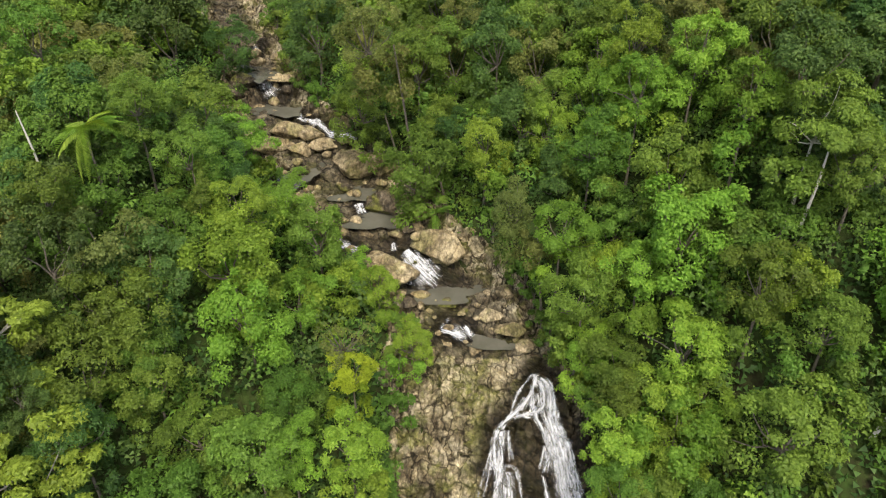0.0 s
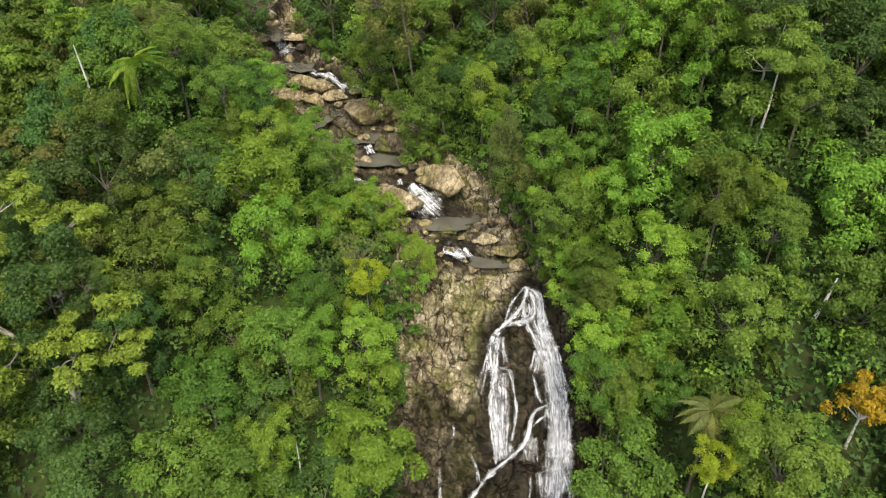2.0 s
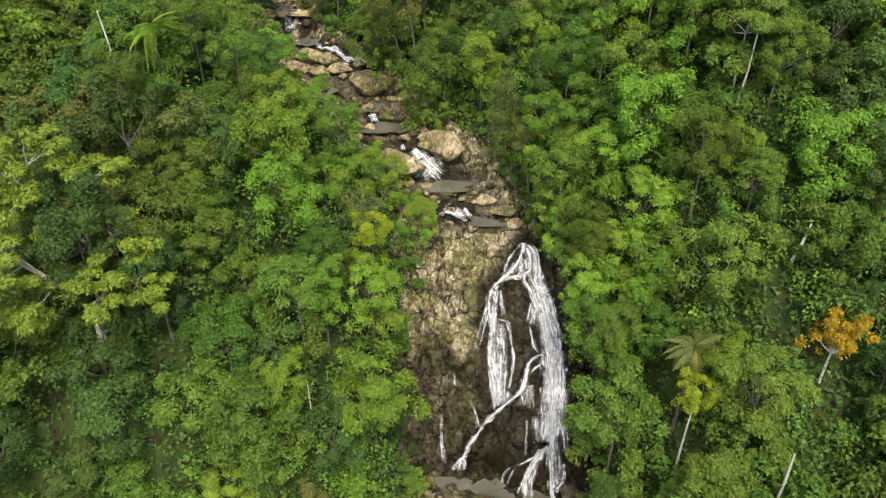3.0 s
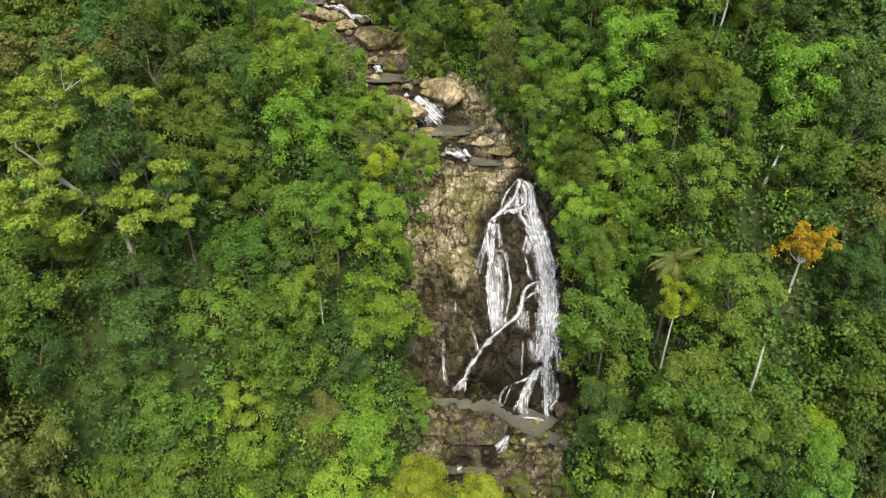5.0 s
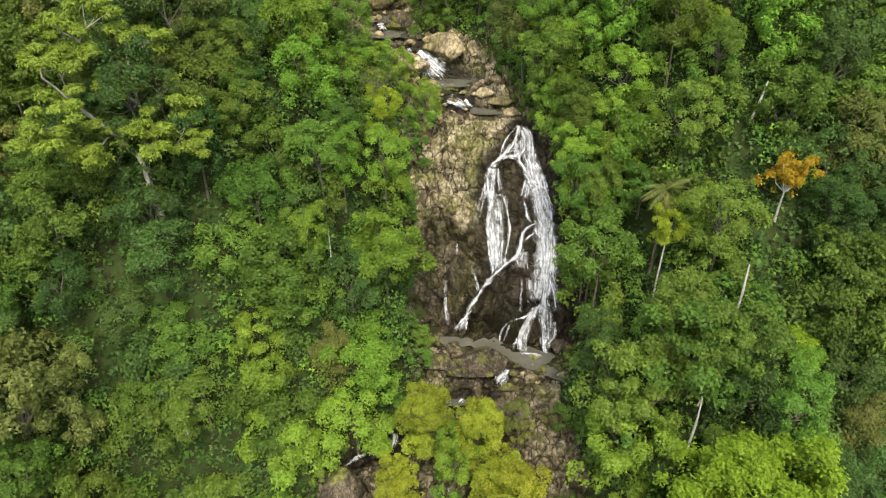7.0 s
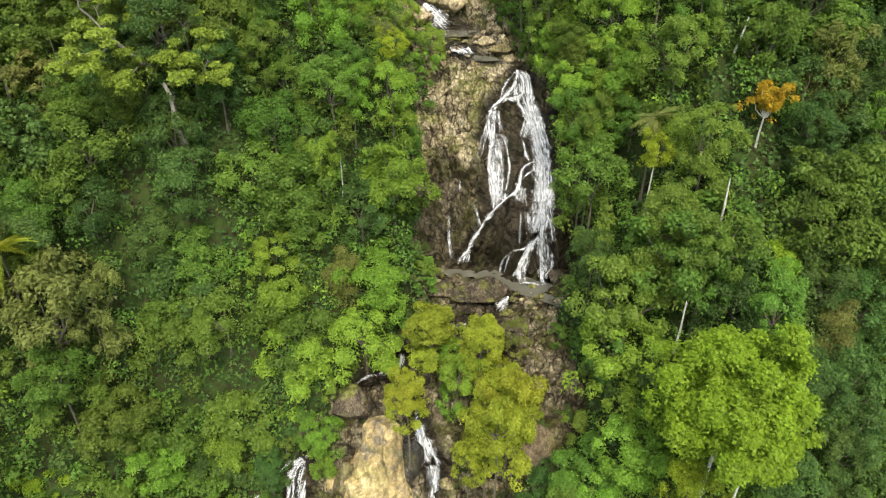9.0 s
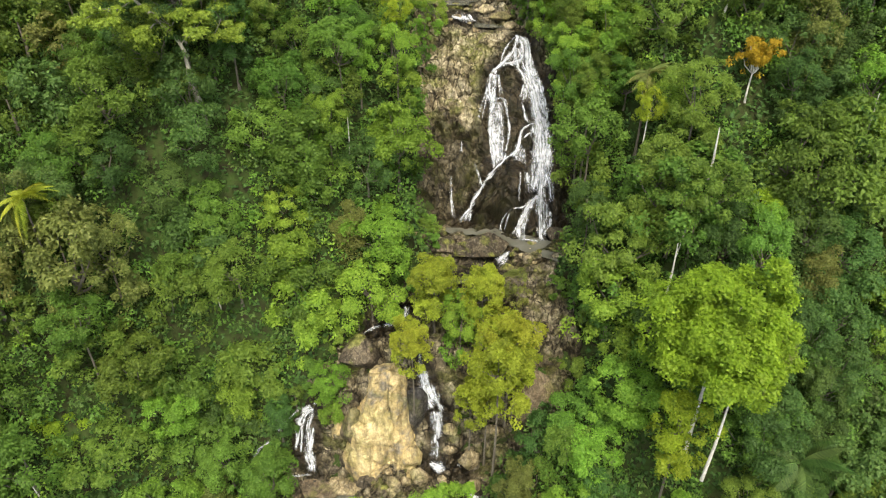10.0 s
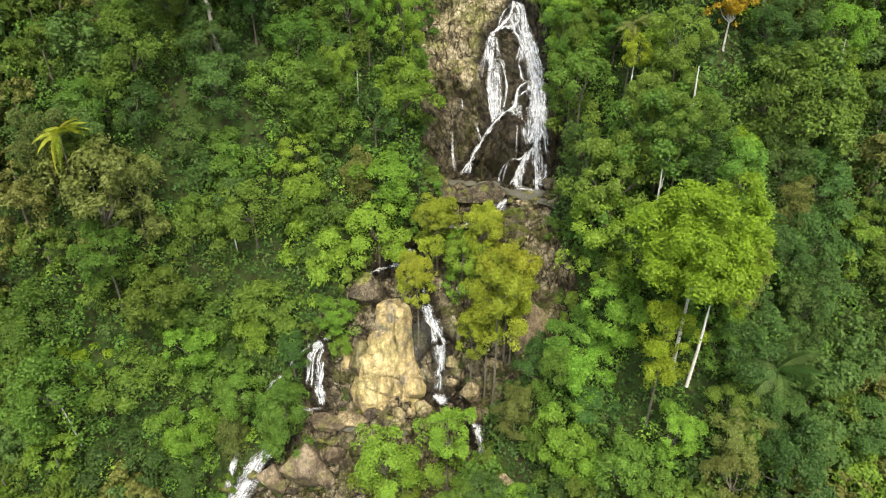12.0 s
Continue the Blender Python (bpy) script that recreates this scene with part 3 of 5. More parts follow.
white_water(fall, [(-2.95, 8.20), (-2.05, 7.99), (-1.02, 7.87)], (0.35, 0.50))
white_water(fall, [(-0.11, 8.15), (0.37, 7.86)], (0.18, 0.18))
fall = water_thing("lower_waterfall", "thin white waterfall among shrubs beside the tan rock", "waterfall")
white_water(fall, [(-13.73, 11.79), (-14.11, 11.41), (-14.80, 11.33)], (0.11, 0.14))
white_water(fall, [(-14.55, 11.30), (-15.29, 11.17), (-15.92, 10.75), (-16.22, 10.23), (-16.49, 9.39)], (0.43, 0.21))
white_water(fall, [(-14.92, 11.29), (-15.57, 10.75), (-15.80, 10.10), (-15.94, 9.22)], (0.18, 0.14))
white_water(fall, [(-14.48, 10.35), (-14.76, 9.88), (-15.05, 9.40), (-15.03, 9.02)], (0.14, 0.32))
white_water(fall, [(-15.05, 9.40), (-14.97, 8.89), (-14.73, 8.13)], (0.33, 0.40))
white_water(fall, [(-15.57, 9.19), (-15.16, 8.90), (-15.05, 8.33)], (0.18, 0.22))
white_water(fall, [(-15.86, 11.19), (-16.97, 10.70), (-18.33, 9.94)], (0.11, 0.11))
white_water(fall, [(-18.94, 9.58), (-20.03, 9.14), (-20.71, 8.56)], (0.11, 0.18))
white_water(fall, [(-17.02, 8.11), (-15.78, 8.13), (-14.73, 8.13)], (0.11, 0.11))
curtain(fall, [(-14.60, 11.20), (-15.00, 10.40), (-15.10, 9.50), (-14.90, 8.40)], (0.3, 0.7))
fall = water_thing("lower_waterfall", "white waterfall sliding over a brown slab", "waterfall")
white_water(fall, [(-18.54, 6.55), (-20.46, 5.48), (-22.11, 4.34), (-23.41, 3.52), (-24.76, 2.17)], (0.32, 1.0))
curtain(fall, [(-19.20, 6.20), (-21.20, 4.95), (-23.00, 3.70), (-24.80, 2.10)], (0.4, 1.6))
white_water(fall, [(-23.71, 5.15), (-24.28, 3.91), (-24.94, 3.24)], 0.33)
fall = water_thing("cascade", "thin white stream in a rocky gully", "cascade")
white_water(fall, [(1.20, 6.20), (1.99, 4.97), (2.37, 3.79), (2.90, 1.23)], 0.43)
fall = water_thing("cascade", "small white cascade between boulders at the head of the stream", "cascade")
white_water(fall, [(-18.67, 71.54), (-17.96, 69.72), (-16.95, 68.95)], 0.85)
white_water(fall, [(-20.91, 76.43), (-20.02, 76.97)], 0.36)
fall = water_thing("cascade", "white stream sliding past flat rocks", "cascade")
white_water(fall, [(-14.45, 65.76), (-13.38, 64.58), (-11.77, 63.58), (-10.85, 62.84), (-9.64, 62.46), (-7.84, 62.12)], 0.37)
white_water(fall, [(-14.81, 57.36), (-13.22, 57.83)], 0.35)
fall = water_thing("cascade", "broad white cascade between two large boulders", "cascade")
white_water(fall, [(-3.26, 48.92), (-2.32, 47.91), (-1.04, 47.00), (-0.18, 46.46)], (0.7, 1.4))
curtain(fall, [(-2.90, 48.30), (-1.60, 47.30), (-0.40, 46.40)], (0.5, 1.6))
white_water(fall, [(-3.08, 47.97), (-2.56, 47.13), (-2.30, 46.39)], 0.61)
white_water(fall, [(-4.28, 50.08), (-3.97, 48.72)], 0.26)
fall = water_thing("cascade", "white rapids among stones", "cascade")
white_water(fall, [(-0.28, 42.30), (0.68, 42.15), (2.12, 41.69)], (0.14, 0.34))
white_water(fall, [(1.66, 42.76), (2.50, 41.59)], 0.39)
curtain(fall, [(-0.30, 42.70), (0.90, 42.30), (2.30, 41.60)], (0.4, 0.7))
white_water(fall, [(-8.97, 50.07), (-7.69, 48.86), (-6.60, 48.61)], 0.31)
white_water(fall, [(-7.55, 54.68), (-6.98, 53.02)], 0.38)
white_water(fall, [(-0.04, 43.09), (0.69, 42.97)], 0.19)


# ---- the rock bed ----
def wetness(x, y):
    """1 beside running water, 0 a stride or two away, with a torn edge."""
    z = bed_height(x, y)
    w = np.zeros_like(x)
    for points, width in WATER_LINES:
        if width < 0.12:
            continue
        px, py = resample(points, 0.5)
        pz = bed_height(px, py)
        for a, b, c in zip(px, py, pz):
            d = np.sqrt((x - a) ** 2 + (y - b) ** 2 + 0.35 * (z - c) ** 2)
            w = np.maximum(w, 1 - ease(width * 0.5 + 0.5, width * 0.6 + 1.9, d))
    u = x - along(BED_X, y)
    half = np.where(u > 0, along(BED_R, y), along(BED_L, y))
    middle = (1 - ease(0.45, 0.85, np.abs(u) / half)) * np.where(y > 40, 0.75, 0.0)
    low = (1 - ease(0.5, 0.9, np.abs(u) / half)) * ease(17, 19, y) * (1 - ease(25, 27.5, y)) * 0.7
    side = 1.0 * ease(2.0, 3.4, x + 0.5 * np.sin(y * 1.7) + 0.3 * np.sin(y * 4.1)) * ease(22, 25, y) * (1 - ease(35.2, 36.8, y))
    # the cliff's lower half is damp and browner
    damp = 0.78 * (1 - ease(32.2, 33.6, y + 0.5 * np.sin(x * 1.3))) * ease(24, 26, y) + 0.5 * (1 - ease(23, 25, y))
    side = np.maximum(side, damp)
    return np.maximum(np.maximum(w, side), np.maximum(middle, low))


U, V = np.meshgrid(bed_u, bed_y)
BX = U + along(BED_X, V)
# the sheet's sides run in under the forest floor
edge = bank(BX.ravel(), V.ravel())
co = np.array([bed_point(a, b) if e < 3.3 else (a, b, 0) for a, b, e in zip(BX.ravel(), V.ravel(), edge)])
co[:, 2] -= 1.5 * np.maximum(edge - 0.6, 0) + 3.0 * ease(14.5, 17, np.abs(U.ravel()))
quads = grid_faces(*U.shape)
quads = quads[edge[quads].max(1) < 3.0]
bed_mesh = mesh_of("rock_bed", co, quads, False)
wet = bed_mesh.attributes.new("wet", "FLOAT", "POINT")
wet.data.foreach_set("value", wetness(BX.ravel(), V.ravel()).astype(np.float32))
# moss: middle, reach along each axis, strength
MOSS = ((5.0, 18.6, 2.0, 2.5, 1.0), (6.1, 29.0, 0.7, 1.2, 1.0), (2.3, 31.6, 2.2, 0.9, 0.9), (1.7, 20.0, 1.5, 2.6, 0.8), (2.2, 26.0, 0.8, 2.4, 0.6), (-0.5, 33.0, 2.5, 0.6, 0.6), (10.5, 22.0, 1.2, 3.0, 0.4))
wx, wz = co[:, 0], co[:, 2]
mossy = np.max([k * np.exp(-((wx - a) / rx) ** 2 - ((wz - b) / rz) ** 2) for a, b, rx, rz, k in MOSS], 0) * (V.ravel() > 24)
moss_at = bed_mesh.attributes.new("moss", "FLOAT", "POINT")
moss_at.data.foreach_set("value", mossy.astype(np.float32))
bed = tagged(part("rock_bed", bed_mesh, rock), "brown weathered rock bed and cliff of the stream, mossy, wet by the water", "rock", kind="structure")


# ---- boulders ----
def boulder_mesh(seed, fine=3, lumps=0.35, taper=0.0):
    bm = bmesh.new()
    bmesh.ops.create_icosphere(bm, subdivisions=fine, radius=1.0)
    shift = Vector((seed * 7.3, seed * 3.1, seed * 1.7))
    for v in bm.verts:
        n = v.co.normalized()
        d = noise.voronoi(n * 1.3 + shift)[0]
        r = 1 + lumps * noise.noise(n * 1.1 + shift) + 0.3 * (min(d[1] - d[0], 0.4) - 0.2) + 0.08 * noise.fractal(n * 3.5 + shift, 1.0, 2.0, 3)
        v.co = n * r
        # flattened faces where the stone has split
        for k in range(9):
            a = Vector((math.sin(seed * 5 + k * 2.1), math.cos(seed * 3 + k * 1.3), math.sin(seed + k * 2.9))).normalized()
            over = v.co.dot(a) - 0.66 - 0.03 * (k % 4)
            if over > 0:
                v.co -= a * over * 0.92
    for v in bm.verts:
        v.co.x *= 1 - taper * v.co.z
        v.co.y *= 1 - 0.4 * taper * v.co.z
        if fine > 3:
            q = v.co * 2.2 + shift
            d = noise.voronoi(q)[0]
            v.co *= 1 + 0.14 * (min(d[1] - d[0], 0.3) - 0.15) + 0.05 * noise.fractal(q * 2.4, 1.0, 2.0, 3)
    me = bpy.data.meshes.new("boulder")
    bm.to_mesh(me)
    bm.free()
    me.polygons.foreach_set("use_smooth", np.full(len(me.polygons), True))
    return me


STONES = [boulder_mesh(k + 1, 2) for k in range(9)]
BIG_STONES = [boulder_mesh(k + 21, 4) for k in range(5)] + [boulder_mesh(31, 5, 0.3, 0.42)]


def boulder(x, y, size, material, label, turn=0.0, sink=0.25, big=False, z=None, k=None):
    pool = BIG_STONES if big else STONES
    k = int(abs(x * 13.7 + y * 7.9) * 10) % (5 if big else 9) if k is None else k
    me = pool[k]
    key = (me.name, material.name)
    if key not in stone_cache:
        c = me.copy()
        c.materials.clear()
        c.materials.append(material)
        stone_cache[key] = c
    ob = new("boulder", stone_cache[key])
    base = float(bed_height(x, y)) if z is None else z
    p = Vector((x, y, base)) + (OUT * (rough(Vector((x, y, base)))) if z is None else Vector())
    ob.matrix_world = pose(p.x, p.y, p.z + size[2] * (1 - 2 * sink), 0, 0, turn) @ Matrix.Diagonal((*size, 1))
    return tagged(ob, label, "boulder", "boulders in the stream bed")


stone_cache = {}


def tall_rock(x, y, z, height):
    """A standing block that narrows upwards, split into rough columns and ledges."""
    rows, cols = 72, 96
    verts = []
    for i in range(rows + 1):
        h = i / rows
        half = np.interp(h, [0, 0.15, 0.4, 0.62, 0.7, 0.84, 0.95, 1.0], [4.1, 4.0, 3.3, 2.6, 2.1, 1.9, 1.4, 0.01])
        for k in range(cols):
            g = 2 * math.pi * k / cols
            c, d = math.cos(g), math.sin(g)
            r = 1 / (abs(c) ** 3 + abs(d) ** 3) ** (1 / 3)
            q = Vector((half * r * c + 0.9 * h * h, 0.75 * half * r * d + 0.5 * h, h * height))
            w = Vector((q.x, q.y, q.z * 0.45))
            bulge_at = blocks(w + Vector((4.2, 1.3, 2.0)), 1.9, 0.6, 0.12) + blocks(w, 0.75, 0.15, 0.03) + 0.45 * noise.noise(q * 0.3) + 0.05 * noise.fractal(q * 1.6, 1.0, 2.0, 3)
            out = Vector((c, d, 0.25)).normalized()
            verts.append(q + out * bulge_at * min(1.0, half / 1.4))
    faces = [(i * cols + k, i * cols + (k + 1) % cols, (i + 1) * cols + (k + 1) % cols, (i + 1) * cols + k) for i in range(rows) for k in range(cols)]
    ob = part("boulder", mesh_of("boulder", verts, faces, False), tan_rock)
    ob.location = (x, y, z)
    return tagged(ob, "tall tan rock standing between two waterfalls", "boulder", "boulders in the stream bed")


# the tall tan rock between the two lower falls, and the dark block that leans on its top
tall_rock(-7.6, 10.2, -2.8, 12.8)
boulder(-4.3, 10.6, (1.6, 1.5, 4.6), wet_rock, "dark wet rock buttress beside the lower fall", 40, 0.5, True, z=4.2, k=1)
boulder(-9.9, 14.2, (2.3, 1.9, 1.9), dark_rock, "smooth grey-brown boulder at the top of the lower rock", 20, 0.4, True, k=2)
boulder(-12.0, 10.4, (0.9, 1.2, 2.8), tan_rock, "narrow tan rock rib beside the lower fall", -10, 0.5, True, z=2.6, k=3)
boulder(-10.3, 9.6, (1.5, 1.3, 3.2), slab_rock, "grey shoulder of rock against the tall tan rock", 15, 0.5, True, z=3.4, k=0)
boulder(-4.6, 8.1, (1.1, 1.0, 1.6), tan_rock, "rounded tan rock at the foot of the tall tan rock", 30, 0.5, True, z=0.7, k=4)
# the bare slab under the yellow trees
boulder(7.4, 10.8, (2.6, 1.6, 4.0), slab_rock, "steep bare brown rock slab among shrubs", 20, 0.5, True, z=6.0, k=3)
# single stones, from the head of the stream down
boulder(-0.2, 48.5, (2.46, 1.64, 1.69), boulder_rock, "large tan boulder beside the upper cascade", -20, 0.3, True)
boulder(-4.7, 46.8, (2.76, 1.84, 1.58), boulder_rock, "large tan boulder beside the upper cascade", -13, 0.3, True)
boulder(-6.6, 46.7, (1.33, 0.88, 0.96), boulder_rock, "tan boulder beside the upper cascade", -6, 0.3, True)
boulder(-4.9, 54.0, (1.89, 1.26, 1.45), dark_rock, "brown boulder in the upper stream", 1, 0.3, True)
boulder(-7.7, 59.2, (2.81, 1.87, 1.44), boulder_rock, "broad flat tan boulder in the upper stream", 8, 0.3, True)
boulder(-5.4, 58.9, (1.21, 0.81, 1.09), boulder_rock, "tan boulder in the upper stream", 15, 0.3, True)
boulder(-15.1, 63.6, (1.94, 1.29, 0.99), boulder_rock, "flat tan rock ledge in the upper stream", -18, 0.3, True)
boulder(-13.0, 63.2, (1.60, 1.07, 0.75), boulder_rock, "flat tan rock ledge in the upper stream", -11, 0.3, True)
boulder(-11.3, 62.3, (1.71, 1.14, 0.69), boulder_rock, "flat tan rock ledge in the upper stream", -4, 0.3, True)
boulder(-9.3, 62.0, (0.75, 0.50, 0.40), boulder_rock, "tan stone in the upper stream", 3, 0.3)
boulder(-16.7, 62.2, (1.93, 1.28, 1.05), boulder_rock, "flat tan rock ledge in the upper stream", 10, 0.3, True)
boulder(-18.5, 62.6, (1.94, 1.29, 1.17), boulder_rock, "weathered tan rock on the stream bank", 17, 0.3, True)
boulder(-13.8, 62.0, (1.27, 0.85, 0.69), boulder_rock, "flat tan rock ledge in the upper stream", -16, 0.3, True)
boulder(-22.0, 68.8, (1.74, 1.16, 0.82), dark_rock, "brown rock on the stream bank", -9, 0.3, True)
boulder(-20.6, 70.2, (1.39, 0.93, 0.94), dark_rock, "brown rock beside the highest cascade", -2, 0.3, True)
boulder(-15.8, 70.6, (1.38, 0.92, 0.69), dark_rock, "brown rock beside the highest cascade", 5, 0.3, True)
boulder(-16.6, 70.8, (1.53, 1.02, 0.38), boulder_rock, "flat tan rock beside the highest cascade", 12, 0.3, True)
boulder(-18.7, 67.9, (0.75, 0.50, 0.43), boulder_rock, "pale stone beside the pool", 19, 0.3)
boulder(-8.6, 51.0, (0.67, 0.44, 0.55), boulder_rock, "tan rounded stone in the rapids", -14, 0.3)
boulder(-6.8, 50.8, (1.05, 0.70, 0.55), boulder_rock, "tan rounded stone in the rapids", -7, 0.3, True)
boulder(-3.8, 50.7, (0.94, 0.62, 0.50), boulder_rock, "tan rounded stone in the rapids", 0, 0.3)
boulder(-8.5, 52.2, (0.39, 0.26, 0.31), boulder_rock, "tan rounded stone in the rapids", 7, 0.3)
boulder(-7.7, 51.9, (0.39, 0.26, 0.30), boulder_rock, "tan rounded stone in the rapids", 14, 0.3)
boulder(-2.7, 52.4, (1.23, 0.82, 0.76), boulder_rock, "tan boulder on the stream bank", -19, 0.3, True)
boulder(-3.7, 52.1, (0.84, 0.56, 0.61), dark_rock, "brown boulder in the rapids", -12, 0.3)
boulder(3.8, 43.2, (1.02, 0.68, 0.60), boulder_rock, "long pale boulder at the stream edge", -5, 0.3, True)
boulder(5.3, 42.2, (1.27, 0.85, 0.55), boulder_rock, "long pale boulder at the stream edge", 2, 0.3, True)
boulder(-4.3, 45.6, (0.42, 0.28, 0.33), boulder_rock, "tan stone below the cascade", 9, 0.3)
boulder(1.4, 46.5, (0.32, 0.21, 0.24), boulder_rock, "tan stone below the cascade", 16, 0.3)
boulder(-4.3, 46.3, (0.79, 0.53, 0.48), dark_rock, "brown stone below the cascade", -17, 0.3)
boulder(-3.0, 44.5, (1.14, 0.76, 0.37), dark_rock, "flat brown rock in the pool", -10, 0.3, True)
boulder(0.2, 45.0, (1.04, 0.70, 0.33), dark_rock, "flat brown rock in the pool", -3, 0.3, True)
boulder(2.2, 44.9, (0.94, 0.63, 0.33), dark_rock, "flat brown rock in the pool", 4, 0.3, True)
boulder(-1.2, 22.9, (1.45, 0.97, 1.26), dark_rock, "brown split boulder below the plunge pool", 11, 0.3, True)
boulder(2.7, 23.1, (3.0, 2.0, 1.40), dark_rock, "broad brown mossy boulder below the plunge pool", 18, 0.3, True)
boulder(0.2, 24.7, (0.63, 0.42, 0.41), dark_rock, "brown stone beside the plunge pool", -15, 0.3)
boulder(10.9, 24.6, (1.43, 0.96, 0.93), dark_rock, "dark angular rock beside the plunge pool", -8, 0.3, True)
boulder(-2.9, 25.6, (0.63, 0.42, 0.46), boulder_rock, "pale angular stone at the foot of the cliff", -1, 0.3)
boulder(-4.0, 23.1, (0.94, 0.62, 0.60), boulder_rock, "pale angular stone at the foot of the cliff", 6, 0.3)
boulder(-3.8, 27.2, (0.75, 0.50, 0.52), dark_rock, "brown stone at the foot of the cliff", 13, 0.3)
boulder(-1.5, 25.9, (0.86, 0.57, 0.78), dark_rock, "dark wet rock at the foot of the cliff", -20, 0.3)
boulder(7.4, 21.4, (0.39, 0.26, 0.25), boulder_rock, "tan stone below the plunge pool", -13, 0.3)
boulder(8.1, 21.0, (0.33, 0.22, 0.23), boulder_rock, "tan stone below the plunge pool", -6, 0.3)
boulder(6.7, 21.9, (0.33, 0.22, 0.23), boulder_rock, "tan stone below the plunge pool", 1, 0.3)
boulder(6.1, 21.3, (0.39, 0.26, 0.25), dark_rock, "brown stone below the plunge pool", 8, 0.3)
boulder(8.7, 20.5, (0.56, 0.37, 0.35), dark_rock, "brown stone below the plunge pool", 15, 0.3)
boulder(1.1, 21.4, (1.11, 0.74, 0.50), dark_rock, "flat brown rock below the plunge pool", -18, 0.3, True)
boulder(5.3, 21.0, (1.11, 0.74, 0.60), dark_rock, "brown rock beside the spilling cascade", -11, 0.3, True)
boulder(-0.8, 9.3, (0.79, 0.61, 0.97), boulder_rock, "square grey rock block stacked beside the lower fall", -4, 0.3)
boulder(-0.8, 8.6, (0.83, 0.55, 0.69), boulder_rock, "square grey rock block stacked beside the lower fall", 3, 0.3)
boulder(1.1, 8.1, (1.10, 0.96, 1.52), boulder_rock, "grey rock block beside the narrow gully", 10, 0.3, True)
boulder(1.4, 6.5, (0.97, 0.74, 1.17), boulder_rock, "grey rock block beside the narrow gully", 17, 0.3, True)
boulder(-6.5, 6.9, (0.97, 0.65, 0.94), boulder_rock, "grey rounded stone below the tan rock", -16, 0.3)
boulder(-5.3, 7.0, (0.65, 0.56, 0.88), boulder_rock, "grey rounded stone below the tan rock", -9, 0.3)
boulder(-3.8, 7.3, (1.23, 0.82, 1.11), boulder_rock, "grey rounded stone below the tan rock", -2, 0.3, True)
boulder(-6.0, 8.0, (0.58, 0.39, 0.41), tan_rock, "tan stone below the tan rock", 5, 0.3)
boulder(-12.6, 8.2, (0.72, 0.48, 0.59), dark_rock, "dark stone at the foot of the thin fall", 12, 0.3)
boulder(-9.2, 7.3, (1.17, 0.78, 0.59), dark_rock, "brown stone below the tan rock", 19, 0.3, True)
boulder(-11.4, 7.1, (2.6, 1.53, 0.80), boulder_rock, "flat pale slab below the lower fall", -14, 0.3, True)
boulder(-14.1, 6.9, (2.31, 1.54, 0.72), slab_rock, "flat brown slab below the lower fall", -7, 0.3, True)
boulder(-7.4, 6.5, (0.97, 0.65, 0.47), dark_rock, "brown stone below the tan rock", 0, 0.3)
boulder(-16.5, 3.9, (2.70, 1.80, 2.75), slab_rock, "steep brown rock slab below the pool", 7, 0.3, True)
boulder(-13.4, 4.5, (1.19, 0.83, 1.32), slab_rock, "dark split rock below the pool", 14, 0.3, True)
boulder(-14.4, 3.4, (1.35, 0.96, 1.53), slab_rock, "steep brown rock slab below the pool", -19, 0.3, True)
boulder(-20.2, 3.6, (1.72, 1.18, 1.86), slab_rock, "wet brown slab beside the sliding fall", -12, 0.3, True)
boulder(0.9, -0.2, (1.41, 1.10, 1.73), boulder_rock, "pale upright rock slab in the gully", -5, 0.3, True)
boulder(4.1, -1.9, (1.16, 1.12, 1.77), boulder_rock, "pale upright rock slab in the gully", 2, 0.3, True)
boulder(3.2, 4.0, (0.85, 0.56, 0.88), boulder_rock, "grey stone in the gully", 9, 0.3)
boulder(2.4, 3.3, (0.86, 0.57, 0.66), boulder_rock, "grey stone in the gully", 16, 0.3)
boulder(3.4, 9.2, (0.95, 0.63, 0.74), boulder_rock, "pale angular rock at the foot of the slab", -17, 0.3)

# broken stones along the rapids' banks
rng = np.random.default_rng(21)
for k in range(34):
    y = rng.uniform(40.5, 58)
    x = float(along(BED_X, y)) + rng.uniform(1.2, 0.95 * float(along(BED_R, y))) if k < 24 else float(along(BED_X, y)) - rng.uniform(1.5, 0.9 * float(along(BED_L, y)))
    d = rng.uniform(0.3, 0.85)
    boulder(x, y, (d * rng.uniform(0.9, 1.5), d, d * rng.uniform(0.5, 0.8)), boulder_rock if rng.random() < 0.65 else dark_rock, "weathered brown stone on the stream's bank", rng.uniform(0, 180), 0.3)
# loose stones, thick in the rapids and at the feet of the falls
rng = np.random.default_rng(5)
for y0, y1, count, spread, size in ((66, 58, 30, 1.0, 0.4), (58, 47, 60, 0.9, 0.38), (46, 39.5, 44, 0.8, 0.26), (24, 18, 50, 0.9, 0.32), (9.0, 5.6, 46, 0.9, 0.35), (5.5, 0, 24, 1.1, 0.5), (78, 67, 26, 0.9, 0.45)):
    for _ in range(count):
        y = rng.uniform(y1, y0)
        u = rng.uniform(-along(BED_L, y), along(BED_R, y)) * spread
        s = size * rng.uniform(0.35, 1.5) ** 1.3
        m = dark_rock if (y < 25 and rng.random() < 0.75) or rng.random() < 0.2 else boulder_rock
        boulder(float(along(BED_X, y) + u), float(y), (s * rng.uniform(0.9, 1.5), s, s * rng.uniform(0.55, 0.9)), m, "brown rounded stone in the stream bed" if m is dark_rock else "tan rounded stone in the stream bed", rng.uniform(0, 360))


